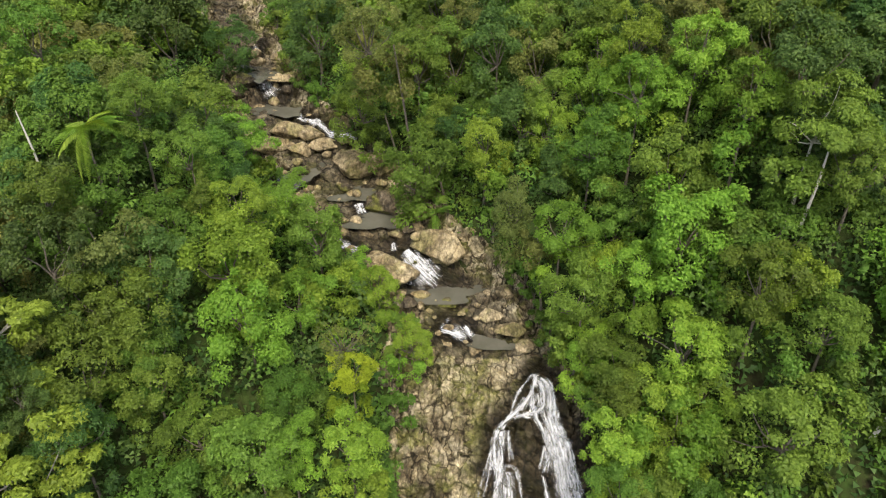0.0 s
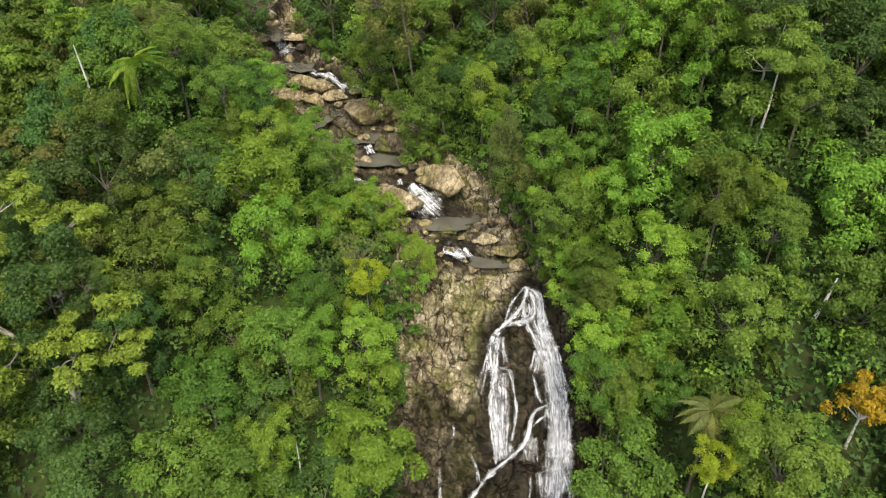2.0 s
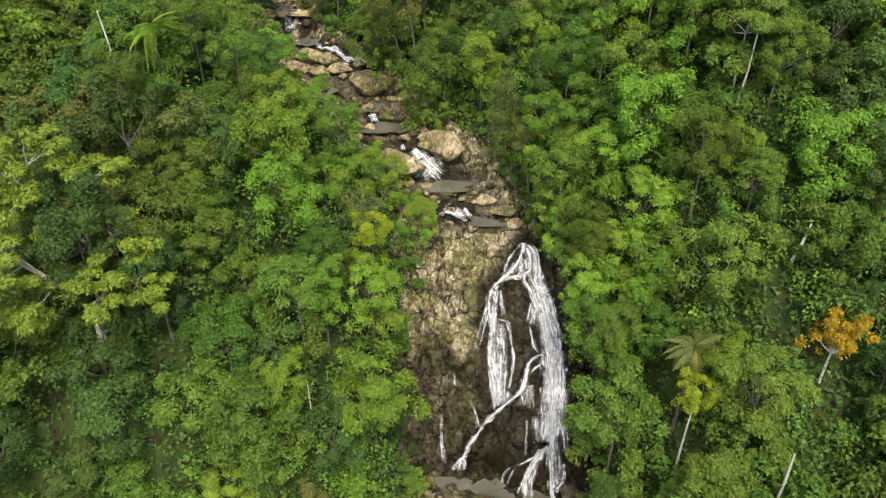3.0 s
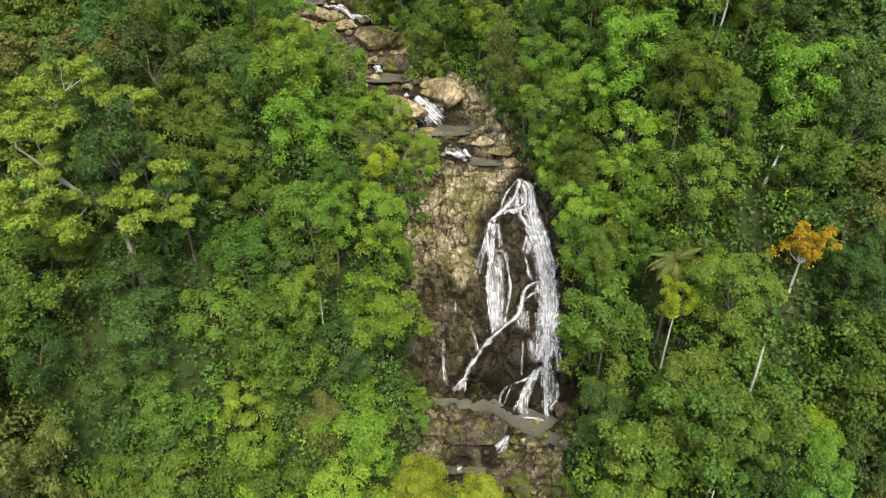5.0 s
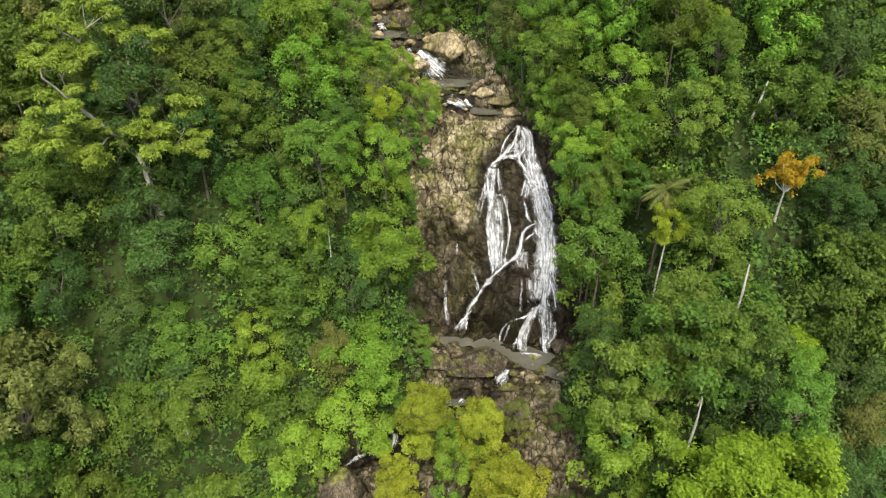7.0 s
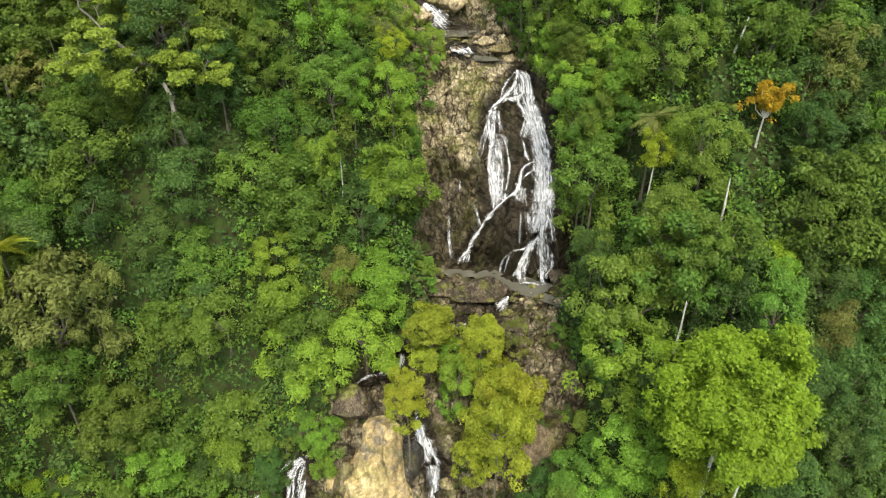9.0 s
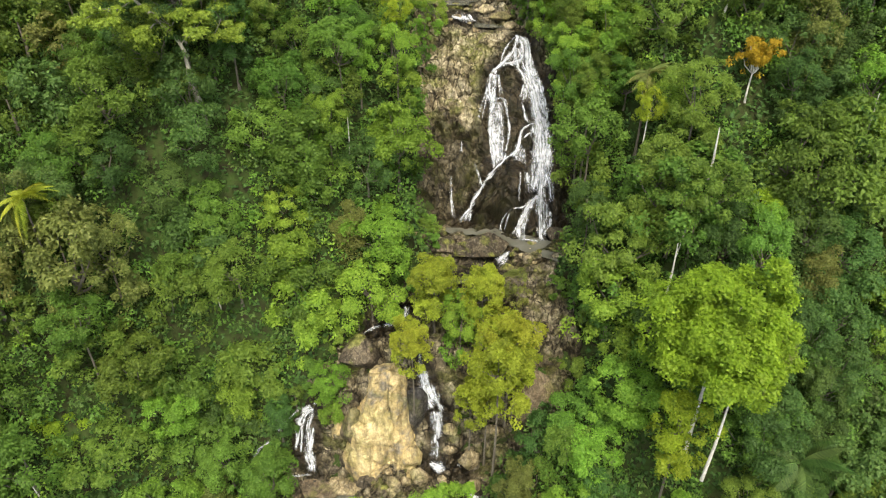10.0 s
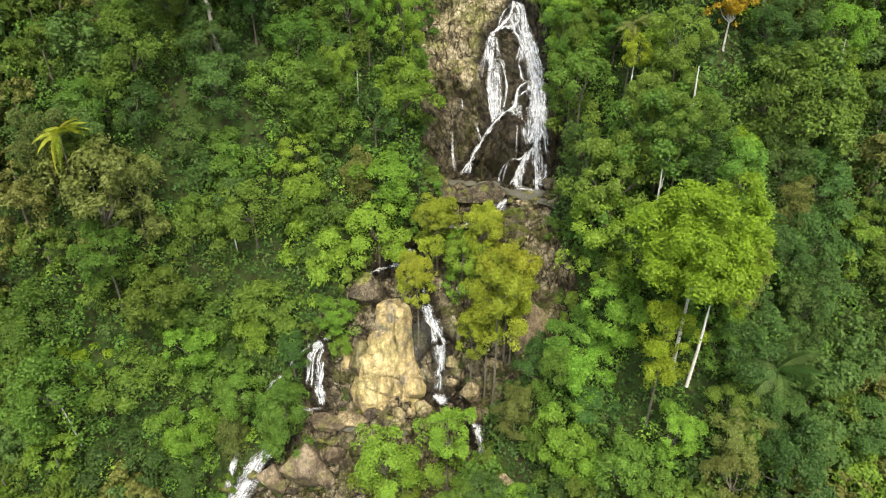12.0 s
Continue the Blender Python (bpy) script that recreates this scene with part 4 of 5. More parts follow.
# ---- pools ----
def pool(x, y, z, rx, ry, label, turn=0.0):
    a = np.linspace(0, 2 * np.pi, 48, endpoint=False)
    verts, faces = [(0, 0, 0)], []
    for ring in (0.35, 0.7, 1.0):
        for t in a:
            w = ring * (1 + 0.2 * math.sin(2 * t + x) + 0.16 * math.sin(3 * t + 2 * x) + 0.12 * math.sin(5 * t + y) + 0.07 * math.sin(9 * t + x))
            verts.append((1.1 * rx * w * math.cos(t), 1.1 * ry * w * math.sin(t), 0))
    me = bpy.data.meshes.new("pool")
    n = len(a)
    faces = [(0, 1 + i, 1 + (i + 1) % n) for i in range(n)]
    for k in (0, 1):
        faces += [(1 + k * n + i, 1 + (k + 1) * n + i, 1 + (k + 1) * n + (i + 1) % n, 1 + k * n + (i + 1) % n) for i in range(n)]
    me.from_pydata(verts, [], faces)
    ob = part("pool", me, pool_water)
    ob.matrix_world = pose(x, y, z - 0.08, 0, 0, turn)
    return tagged(ob, label, "water", kind="structure")


pool(8.4, 23.3, 15.7, 3.4, 1.7, "murky grey-green plunge pool below the waterfall", -22)
pool(2.4, 26.0, 15.85, 2.6, 1.0, "murky grey-green plunge pool below the waterfall")
pool(2.2, 20.3, 13.5, 3.2, 0.7, "shallow stream pool among stones")
pool(3.4, 41.5, 33.4, 4.0, 0.65, "shallow grey pool above the waterfall's lip", -10)
pool(-0.6, 45.8, 34.75, 4.2, 1.1, "grey pool below the upper cascade", 5)
pool(-4.9, 52.4, 37.75, 2.6, 1.6, "shallow brown stream pool among boulders")
pool(-13.4, 58.6, 39.1, 2.0, 2.8, "grey stream pool beside the trees", -20)
pool(-8.4, 56.6, 38.3, 2.2, 1.6, "shallow brown stream pool among boulders")
pool(-16.4, 67.4, 41.75, 2.0, 2.2, "grey-green pool below the highest cascade", 20)
pool(-20.0, 74.4, 43.9, 1.9, 4.5, "grey stream water between the trees", 20)
pool(-10.6, 6.3, -3.15, 2.2, 0.6, "murky brown pool below the lower falls")
pool(-7.2, 5.7, -2.8, 2.2, 0.6, "murky brown pool below the lower falls")


# ---- foliage ----
def unit(v):
    return v / np.maximum(np.linalg.norm(v, axis=-1, keepdims=True), 1e-9)


def leaves(pos, normal, length, width, rng, hang=-1.0):
    """One pointed leaf at each place, its tip hanging a little, or held up."""
    n = len(pos)
    down = np.array([0, 0, hang]) + rng.normal(0, 0.9, (n, 3))
    axis = unit(down - normal * (down * normal).sum(-1, keepdims=True))
    side = np.cross(normal, axis)
    L = (length * rng.uniform(0.65, 1.3, n))[:, None]
    W = (width * rng.uniform(0.7, 1.25, n))[:, None]
    tip = pos + axis * L - normal * L * 0.2
    v = np.stack([pos - side * W, pos + side * W + axis * L * 0.15, tip], 1)
    return v.reshape(-1, 3), np.arange(3 * n).reshape(n, 3)


def crown_lobes(kind, rng):
    """Middles and sizes of a crown's clumps, in a crown of radius 1."""
    if kind == "F":
        # tiered flat sprays, as of a tall feathery tree
        n = 26
        a, r = rng.uniform(0, 2 * np.pi, n), np.sqrt(rng.uniform(0.05, 1, n))
        c = np.stack([r * np.cos(a), r * np.sin(a), 0.55 - 0.75 * r + rng.normal(0, 0.2, n)], -1)
        size = np.stack([rng.uniform(0.25, 0.4, n), rng.uniform(0.25, 0.4, n), rng.uniform(0.07, 0.13, n)], -1)
        return c, size
    if kind == "S":
        # one broad dome of upright tufts, deeper below
        n = 150
        h = 1 - 1.75 * (np.arange(n) + 0.5) / n
        a = np.arange(n) * 2.39996
        w = np.sqrt(1 - h * h)
        rad = rng.uniform(0.58, 1.06, n) * (1 + 0.16 * np.sin(3 * a + 1.0) * w + 0.10 * np.sin(5 * a + 4 * h))
        c = np.stack([rad * w * np.cos(a), rad * w * np.sin(a), 1.05 * rad * h], -1)
        c[::5] *= 0.6
        return c, rng.uniform(0.10, 0.22, n)[:, None] * np.array([[1.0, 1.0, 1.15]])
    n = { "Y": 34, "A": 44, "V": 30, "D": 42, "T": 22}.get(kind, 40)
    d = unit(rng.normal(0, 1, (n, 3)) + np.array([0, 0, 0.15]))
    shape = {"V": (0.75, 0.75, 1.25), "S": (1, 1, 0.95), "A": (1, 1, 0.8), "Y": (1, 1, 0.8)}.get(kind, (1.0, 1.0, 1.05))
    rad = rng.uniform({"S": 0.3, "A": 0.1}.get(kind, 0.5), {"S": 1.02, "A": 0.85}.get(kind, 0.92), n)[:, None]
    lean = 1 + (0.38 if kind == "S" else 0.22) * np.sin(np.arctan2(d[:, 1], d[:, 0]) * rng.integers(2, 4) + rng.uniform(0, 6))[:, None]
    c = d * rad * lean * np.array(shape)
    if kind in "GLDO":
        # the leaves clothe the stem a good way down
        c[:, 2] *= np.where(c[:, 2] < 0, 1.45, 1.0)
    s = rng.uniform(0.13, 0.33, n)[:, None] * rng.uniform(0.75, 1.25, (n, 3)) * np.array([[1.0, 1.0, 0.85]])
    if kind in "SA":
        s *= 0.68 if kind == "S" else 0.55
    return c, s


def crown_data(kind, seed, count, leaf):
    rng = np.random.default_rng(seed)
    c, s = crown_lobes(kind, rng)
    w = s[:, 0] ** 2 * np.where(unit(c) @ np.array([0.0, 0.75, -0.6]) > 0.25, 0.35, 1.0)
    pick = rng.choice(len(c), count, p=w / w.sum())
    out = unit(c[pick])
    d = unit(0.7 * out + np.array([0, 0, 0.55]) + rng.normal(0, 0.75, (count, 3)))
    pos = c[pick] + d * s[pick] * rng.uniform(0.7, 1.08, count)[:, None]
    pos += rng.normal(0, 0.035, (count, 3)) * (rng.random((count, 1)) < 0.5)
    if kind == "V":
        # creepers hang from the crown in curtains
        hang = rng.random(count) < 0.45
        pos[hang, 2] -= rng.uniform(0, 1.5, hang.sum()) ** 1.2
        pos[hang, :2] *= 0.9
    nrm = unit(0.55 * d + np.array([0, 0, 0.6]) + rng.normal(0, 0.38, (count, 3)))
    thin = {"F": 0.26, "S": 0.42, "V": 0.36}.get(kind, 0.42)
    v, f = leaves(pos, nrm, leaf, leaf * thin, rng, 0.9 if kind == "S" else -1.0)
    return v, f, c


def tube(points, radii, sides=6):
    verts, faces = [], []
    for i, (p, r) in enumerate(zip(points, radii)):
        t = unit(np.array(points[min(i + 1, len(points) - 1)]) - np.array(points[max(i - 1, 0)]))
        a = unit(np.cross(t, [0.31, 0.95, 0.05]))
        b = np.cross(t, a)
        for k in range(sides):
            g = 2 * np.pi * k / sides
            verts.append(np.array(p) + r * (math.cos(g) * a + math.sin(g) * b))
    for i in range(len(points) - 1):
        for k in range(sides):
            q = (k + 1) % sides
            faces.append((i * sides + k, i * sides + q, (i + 1) * sides + q, (i + 1) * sides + k))
    return np.array(verts), np.array(faces)


def branch_mesh(lobes, seed, thick=0.035, low=-0.75, count=13):
    """Limbs that leave the trunk's head and end in the crown's clumps."""
    rng = np.random.default_rng(seed)
    pieces = []
    lobes = lobes[lobes[:, 2] > low + 0.1]
    for c in lobes[rng.permutation(len(lobes))[:count]]:
        a = np.array([0, 0, low + 0.12])
        k = a + (c - a) * 0.5 + np.array([0, 0, -0.08]) + rng.normal(0, 0.05, 3)
        p = [a, (a + k) / 2 + rng.normal(0, 0.03, 3), k, (k + c) / 2 + rng.normal(0, 0.04, 3), c]
        pieces.append(tube(p, thick * np.array([1.0, 0.8, 0.6, 0.4, 0.15]), 5))
    return joined("branchwork", pieces)


def trunk_mesh(seed):
    rng = np.random.default_rng(seed)
    h = np.linspace(0, 1, 7)
    bend = rng.normal(0, 0.5, 2)
    p = [(bend[0] * math.sin(t * 3.1), bend[1] * math.sin(t * 2.4), t) for t in h]
    v, f = [], []
    r = 1.0 - 0.5 * h + 0.5 * np.exp(-h * 14)
    sides = 8
    for q, rr in zip(p, r):
        for k in range(sides):
            g = 2 * np.pi * k / sides
            w = rr * (1 + 0.08 * math.sin(3 * g + seed))
            v.append((q[0] + w * math.cos(g), q[1] + w * math.sin(g), q[2]))
    for i in range(6):
        for k in range(sides):
            f.append((i * sides + k, i * sides + (k + 1) % sides, (i + 1) * sides + (k + 1) % sides, (i + 1) * sides + k))
    return mesh_of("trunk", v, f, True)


def mapped(me, material):
    me.materials.append(material)
    return me


TRUNKS = [mapped(trunk_mesh(k), bark) for k in range(4)]
PALE_TRUNKS = [mapped(trunk_mesh(k + 10), pale_bark) for k in range(3)]
# kind: foliage, variants, leaves, leaf length in a crown of radius 1
KINDS = {
    "G": ("G", 5, 6800, 0.068), "L": ("L", 5, 6800, 0.070), "D": ("D", 4, 6600, 0.066), "O": ("O", 3, 6000, 0.068),
    "Y": ("Y", 3, 6400, 0.074), "H": ("H", 2, 6000, 0.072), "F": ("G", 3, 12000, 0.08), "V": ("O", 2, 7500, 0.07), "S": ("H", 1, 42000, 0.050), "A": ("A", 1, 5200, 0.08),
    "T": ("G", 3, 2000, 0.13), "B": ("O", 1, 900, 0.09),
}
WORDS = {
    "H": "lime-green broadleaf tree with a rounded crown",
    "G": "mid-green broadleaf rainforest tree with a dense lumpy crown", "L": "bright light-green broadleaf tree with a clumped crown",
    "D": "dark green dense-crowned rainforest tree", "O": "olive-green tree with a dull, dry-tinged crown", "Y": "yellow-green broadleaf tree growing over the stream rocks",
    "F": "tall feathery tree with flat tiered sprays and pale limbs", "V": "tree hung with curtains of olive creepers", "S": "tall spreading bright green tree on a white trunk",
    "A": "small tree with amber-orange leaves and pale trunk", "T": "low green shrub at the edge of the stream", "B": "half-bare shrub with pale twigs and few leaves",
}
CROWNS = {}
for kind, (leaf, variants, count, size) in KINDS.items():
    CROWNS[kind] = []
    for k in range(variants):
        v, f, lobes = crown_data(kind, 100 * ord(kind) + k, count, size)
        pale = kind in "FSA"
        CROWNS[kind].append((mapped(mesh_of("crown", v, f), LEAF[leaf]), mapped(branch_mesh(lobes, k + 7, 0.02 if kind == "F" else 0.028, count=34 if kind == "B" else 9), pale_bark if pale else bark), v, f))


SKIRTS = {leaf: [mapped(mesh_of("lower_crown", *crown_data("T", 900 + k, 2300, 0.092)[:2]), LEAF[leaf]) for k in range(2)] for leaf in "GLDOYAH"}


def plant(kind, x, y, z, r, pale=False, trunk=None, k=None, label=""):
    """A tree whose crown, of radius r, has its middle at (x, y, z); its trunk stands on the ground below, or leans out from the bank."""
    h = int(abs(x * 31.7 + y * 17.3 + z * 3.1) * 10)
    crown, limbs, _, _ = CROWNS[kind][h % len(CROWNS[kind]) if k is None else k]
    bx = x
    if y > 24 and kind != "T" and float(bank(x, y)) < 0.8:
        mid = float(along(BED_X, y))
        bx = mid + float(along(BED_R, y)) + 0.8 if x > mid else mid - float(along(BED_L, y)) - 0.8
    g = float(ground_height(bx, y)) if float(bank(bx, y)) > 0.5 else float(bed_height(bx, y)) - 0.5
    g = min(g, z - 0.9 * r) - 0.3
    tree = new("shrub" if kind == "T" else "tree")
    tree.matrix_world = pose(bx, y, g)
    squash = 0.85 + 0.3 * ((h * 13) % 17) / 17
    top = new("crown", crown)
    top.parent = tree
    top.matrix_basis = pose(x - bx, 0, z - g, 0, 0, (h * 37) % 120 - 60) @ Matrix.Diagonal((r, r, r * squash, 1))
    wood = new("branchwork", limbs)
    wood.parent = tree
    wood.matrix_basis = top.matrix_basis.copy()
    stems = PALE_TRUNKS if pale or kind in "FSA" else TRUNKS
    stem = new("trunk", stems[h % len(stems)])
    stem.parent = tree
    thick = trunk or 0.05 + 0.03 * r
    lean = Matrix.Identity(4)
    lean[0][2] = (x - bx) * 0.9
    lean[2][2] = max(z - g - 0.45 * r, 0.3)
    lean[0][0] = lean[1][1] = thick
    stem.matrix_basis = lean
    if kind not in "TBAS" and z - g > 1.7 * r and not pale:
        skirt = new("lower_crown", SKIRTS[KINDS[kind][0]][h % 2])
        skirt.parent = tree
        skirt.matrix_basis = pose((x - bx) * 0.6, -0.3, z - g - 1.35 * r, 0, 0, h % 360) @ Matrix.Diagonal((0.95 * r, 0.95 * r, 1.0 * r, 1))
    return tagged(tree, label or WORDS[kind], "shrub" if kind == "T" else "tree", "shrubs along the stream" if kind == "T" else "rainforest trees")


def frond_mesh(seed, droop):
    """A long arching palm leaf: a rib with narrow leaflets to both sides, 1 long."""
    rng = np.random.default_rng(seed)
    t = np.linspace(0, 1, 9)
    rib = [(0.8 * u, 0, 0.35 * u - droop * u * u) for u in t]
    v, f = tube(rib, 0.012 * (1.1 - t), 3)
    quads = [tuple(q) for q in f]
    verts = [tuple(q) for q in v]
    for u in np.linspace(0.12, 1, 30):
        c = np.array([0.8 * u, 0, 0.35 * u - droop * u * u])
        for side in (-1, 1):
            L = 0.21 * math.sin(math.pi * min(u * 0.85 + 0.12, 1)) * rng.uniform(0.85, 1.1)
            tip = c + np.array([0.45 * L, side * L * 0.85, -0.4 * L])
            w = np.array([0.016, 0, 0])
            k = len(verts)
            verts += [tuple(c - w), tuple(c + w), tuple(tip + w * 0.3), tuple(tip - w * 0.3)]
            quads.append((k, k + 1, k + 2, k + 3))
    return mesh_of("frond", verts, quads)


FRONDS = {m: [mapped(frond_mesh(k, 0.6 + 0.25 * k), LEAF[m]) for k in range(4)] for m in "GYOLD"}


def palm(x, y, z, size, leaf, label, count=16):
    """A palm with its crown's heart at (x, y, z) and fronds of that length."""
    g = min(float(ground_height(x, y)), z - 1.0) - 0.3
    tree = new("palm")
    tree.matrix_world = pose(x, y, g)
    stem = new("trunk", TRUNKS[int(abs(x)) % 4])
    stem.parent = tree
    stem.matrix_basis = Matrix.Diagonal((0.13, 0.13, z - g, 1))
    for k in range(count):
        fr = new("frond", FRONDS[leaf][k % 4])
        fr.parent = tree
        fr.matrix_basis = pose(0, 0, z - g, 0, -48 + 85 * ((k * 7) % 5) / 5, k * 137.5) @ Matrix.Diagonal((size, size, size, 1))
    return tagged(tree, label, "palm", "palms among the trees")


def bare_trunk(x, y, z, dx, dy, dz, r, kx=None, kz=0.0):
    """A slender pale trunk that shows between the crowns, straight or with one knee."""
    ob = tagged(new("tree"), "slender pale bare trunk showing between the crowns", "tree", "rainforest trees")
    ob.location = (x, y, z)
    knee = (dx * 0.5 + 0.08, dy * 0.5, dz * 0.5) if kx is None else (kx, dy * 0.5, kz)
    p = [(0, 0, 0), tuple(0.5 * q for q in knee), knee, tuple(0.5 * (a + b) for a, b in zip(knee, (dx, dy, dz))), (dx, dy, dz)]
    part("trunk", joined("trunk", [tube(p, r * np.array([0.8, 0.72, 0.62, 0.5, 0.3]), 7)]), pale_bark, ob)
    return ob


def spreading_tree(base, limbs, clumps, size, leaf, label):
    """A tall tree with long pale forking limbs that carry open sprays of leaves. Places are from its foot."""
    tree = new("tree")
    tree.matrix_world = pose(*base)
    rng = np.random.default_rng(77)
    for line, thick in limbs:
        p = np.array(line, float)
        s = np.linspace(0, len(p) - 1, 4 * len(p))
        q = np.stack([np.interp(s, np.arange(len(p)), p[:, k]) for k in range(3)], -1)
        q[1:-1] = (q[:-2] + 2 * q[1:-1] + q[2:]) / 4 + rng.normal(0, 0.05, (len(q) - 2, 3))
        part("limb", joined("limb", [tube(q, thick * np.linspace(1.0, 0.3, len(q)), 7)]), limb_bark, tree)
    tips = np.concatenate([np.stack([np.interp(np.linspace(1, len(line) - 1, 12), np.arange(len(line)), np.array(line, float)[:, k]) for k in range(3)], -1) for line, _ in limbs])
    verts, faces, twigs, total = [], [], [], 0
    for x, y, z in clumps:
        c = np.array([x, y, z])
        n = 9
        mid = c + rng.normal(0, 1, (n, 3)) * np.array([0.95, 0.95, 0.5]) * size
        half = rng.uniform(0.45, 0.85, n) * size
        pick = rng.integers(0, n, 1900)
        d = unit(rng.normal(0, 0.8, (1900, 3)) + np.array([0, 0, 0.45]))
        pos = mid[pick] + d * half[pick, None] * np.array([1, 1, 0.5]) * rng.uniform(0.6, 1.05, 1900)[:, None]
        v, f = leaves(pos, unit(0.5 * d + np.array([0, 0, 0.7]) + rng.normal(0, 0.4, (1900, 3))), 0.26, 0.10, rng)
        verts.append(v), faces.append(f + total)
        total += len(v)
        a = tips[np.argmin(np.linalg.norm(tips - c + np.array([0, 0, 1.2]), axis=1))]
        fork = 0.55 * a + 0.45 * c - np.array([0, 0, 0.2])
        twigs.append(tube([a, 0.5 * (a + fork) + np.array([0, 0, 0.15]), fork], [0.08, 0.065, 0.05], 5))
        for m in mid[:4]:
            twigs.append(tube([fork, 0.5 * (fork + m) + rng.normal(0, 0.12, 3), m], [0.05, 0.035, 0.015], 5))
    part("crown", mesh_of("crown", np.concatenate(verts), np.concatenate(faces)), LEAF[leaf], tree)
    part("branchwork", joined("branchwork", twigs), limb_bark, tree)
    return tagged(tree, label, "tree", "rainforest trees")


# ---- trees that stand out one by one, from the head of the valley down ----
plant('D', -21.3, 70.4, 47.3, 2.7)
plant('D', -27.1, 69.9, 48.6, 4.3)
plant('D', -12.3, 68.8, 48.9, 3.4)
plant('G', -2.2, 61.3, 48.6, 3.1)
plant('D', 4.7, 59.9, 50.7, 3.0)
plant('G', -7.1, 58.2, 45.7, 2.5)
plant('G', -33.1, 57.1, 52.5, 2.9)
plant('O', -6.1, 56.2, 52.8, 2.8)
plant('G', -1.3, 52.0, 42.9, 3.2)
plant('L', 3.4, 50.8, 45.9, 2.2)
plant('L', 13.7, 50.0, 54.3, 2.3)
plant('L', 17.0, 46.1, 55.1, 2.4)
plant('L', 13.5, 46.0, 52.4, 2.2)
plant('G', 10.5, 45.7, 48.4, 2.4)
plant('G', -21.2, 45.7, 51.4, 2.1)
plant('V', 4.9, 41.9, 45.0, 2.0)
plant('G', -9.4, 44.3, 41.2, 2.5)
plant('G', -17.3, 43.4, 48.7, 2.0)
plant('L', -14.0, 41.8, 45.6, 2.4)
plant('L', 19.2, 41.8, 53.4, 2.3)
plant('D', 22.3, 41.5, 55.5, 3.1)
plant('L', 8.1, 40.7, 44.3, 2.4)
plant('L', -14.5, 39.3, 43.0, 3.3)
plant('F', 22.3, 38.9, 53.4, 2.8)
plant('G', -25.0, 38.5, 48.3, 2.2)
plant('L', -2.2, 38.0, 36.4, 1.5)
plant('L', 15.5, 37.9, 46.3, 3.1)
plant('L', 12.9, 37.5, 43.1, 2.3)
plant('G', 9.3, 37.3, 41.2, 2.4)
plant('G', 24.3, 36.6, 50.9, 2.3)
plant('L', -13.1, 36.2, 40.3, 3.0)
plant('L', 9.9, 35.7, 37.2, 1.9)
plant('D', -24.2, 35.5, 45.7, 3.1)
plant('B', -6.7, 35.0, 39.2, 1.7)
plant('G', 11.5, 34.3, 37.7, 2.3)
plant('H', -6.0, 33.8, 37.5, 1.7)
plant('L', 15.3, 33.3, 40.5, 2.9)
plant('G', -18.3, 33.3, 39.8, 1.9)
plant('G', 18.9, 33.2, 45.2, 2.5)
plant('G', -18.0, 31.8, 38.5, 2.3)
plant('G', -21.5, 31.2, 40.3, 3.0)
plant('G', 22.1, 30.9, 43.8, 2.2)
plant('L', 14.6, 30.2, 36.0, 3.3)
plant('L', -5.9, 30.2, 34.6, 2.4)
plant('L', -9.7, 30.0, 35.5, 1.8)
plant('G', -11.5, 29.0, 35.1, 2.9)
plant('D', -21.2, 27.7, 38.5, 2.2)
plant('G', 19.7, 27.5, 39.2, 3.2)
plant('D', -23.3, 27.5, 41.9, 1.5)
plant('D', -25.7, 27.4, 41.8, 3.2)
plant('G', -16.8, 26.8, 32.5, 2.9)
plant('L', -5.9, 25.9, 27.2, 3.7)
plant('G', -27.1, 25.6, 37.2, 3.4)
plant('G', 26.8, 27.4, 40.2, 3.2)
plant('L', -12.3, 24.3, 30.5, 1.9)
plant('G', 12.3, 21.6, 29.6, 3.3)
plant('G', -15.1, 24.1, 27.2, 4.2)
plant('G', -18.0, 24.1, 28.5, 3.4)
plant('D', -24.9, 23.9, 33.1, 3.4)
plant('D', -25.0, 23.6, 29.8, 3.6)
plant('G', -32.6, 23.2, 32.4, 3.7)
plant('G', -12.7, 22.9, 23.8, 3.0)
plant('L', -16.9, 21.7, 22.1, 2.5)
plant('L', 36.9, 21.4, 34.7, 2.7)
plant('D', -28.2, 21.1, 24.1, 2.8)
plant('G', -24.9, 20.7, 21.5, 3.1)
plant('H', 16.9, 20.4, 32.8, 1.6, True, 0.1)
plant('L', -7.8, 20.3, 19.4, 3.5)
plant('D', -25.2, 20.1, 18.4, 4.2)
plant('L', -16.4, 19.6, 18.1, 3.6)
plant('G', 20.5, 19.1, 34.3, 2.9)
plant('D', 12.1, 17.6, 24.4, 2.3)
plant('G', -26.8, 17.5, 16.1, 2.7)
plant('G', -15.0, 17.4, 14.8, 4.1)
plant('G', -27.7, 17.2, 14.1, 4.3)
plant('L', -8.6, 17.1, 15.4, 3.5)
plant('L', -15.4, 16.6, 12.3, 4.2)
plant('G', 28.9, 16.5, 30.3, 3.8)
plant('G', 31.3, 15.9, 28.3, 5.3)
plant('Y', -2.3, 15.6, 17.9, 2.4)
plant('O', -32.4, 15.5, 21.0, 3.1)
plant('G', 17.1, 15.3, 29.1, 3.1)
plant('V', -39.7, 15.1, 26.2, 3.0)
plant('Y', 2.3, 14.3, 17.2, 2.3)
plant('G', -20.4, 14.1, 5.9, 4.3)
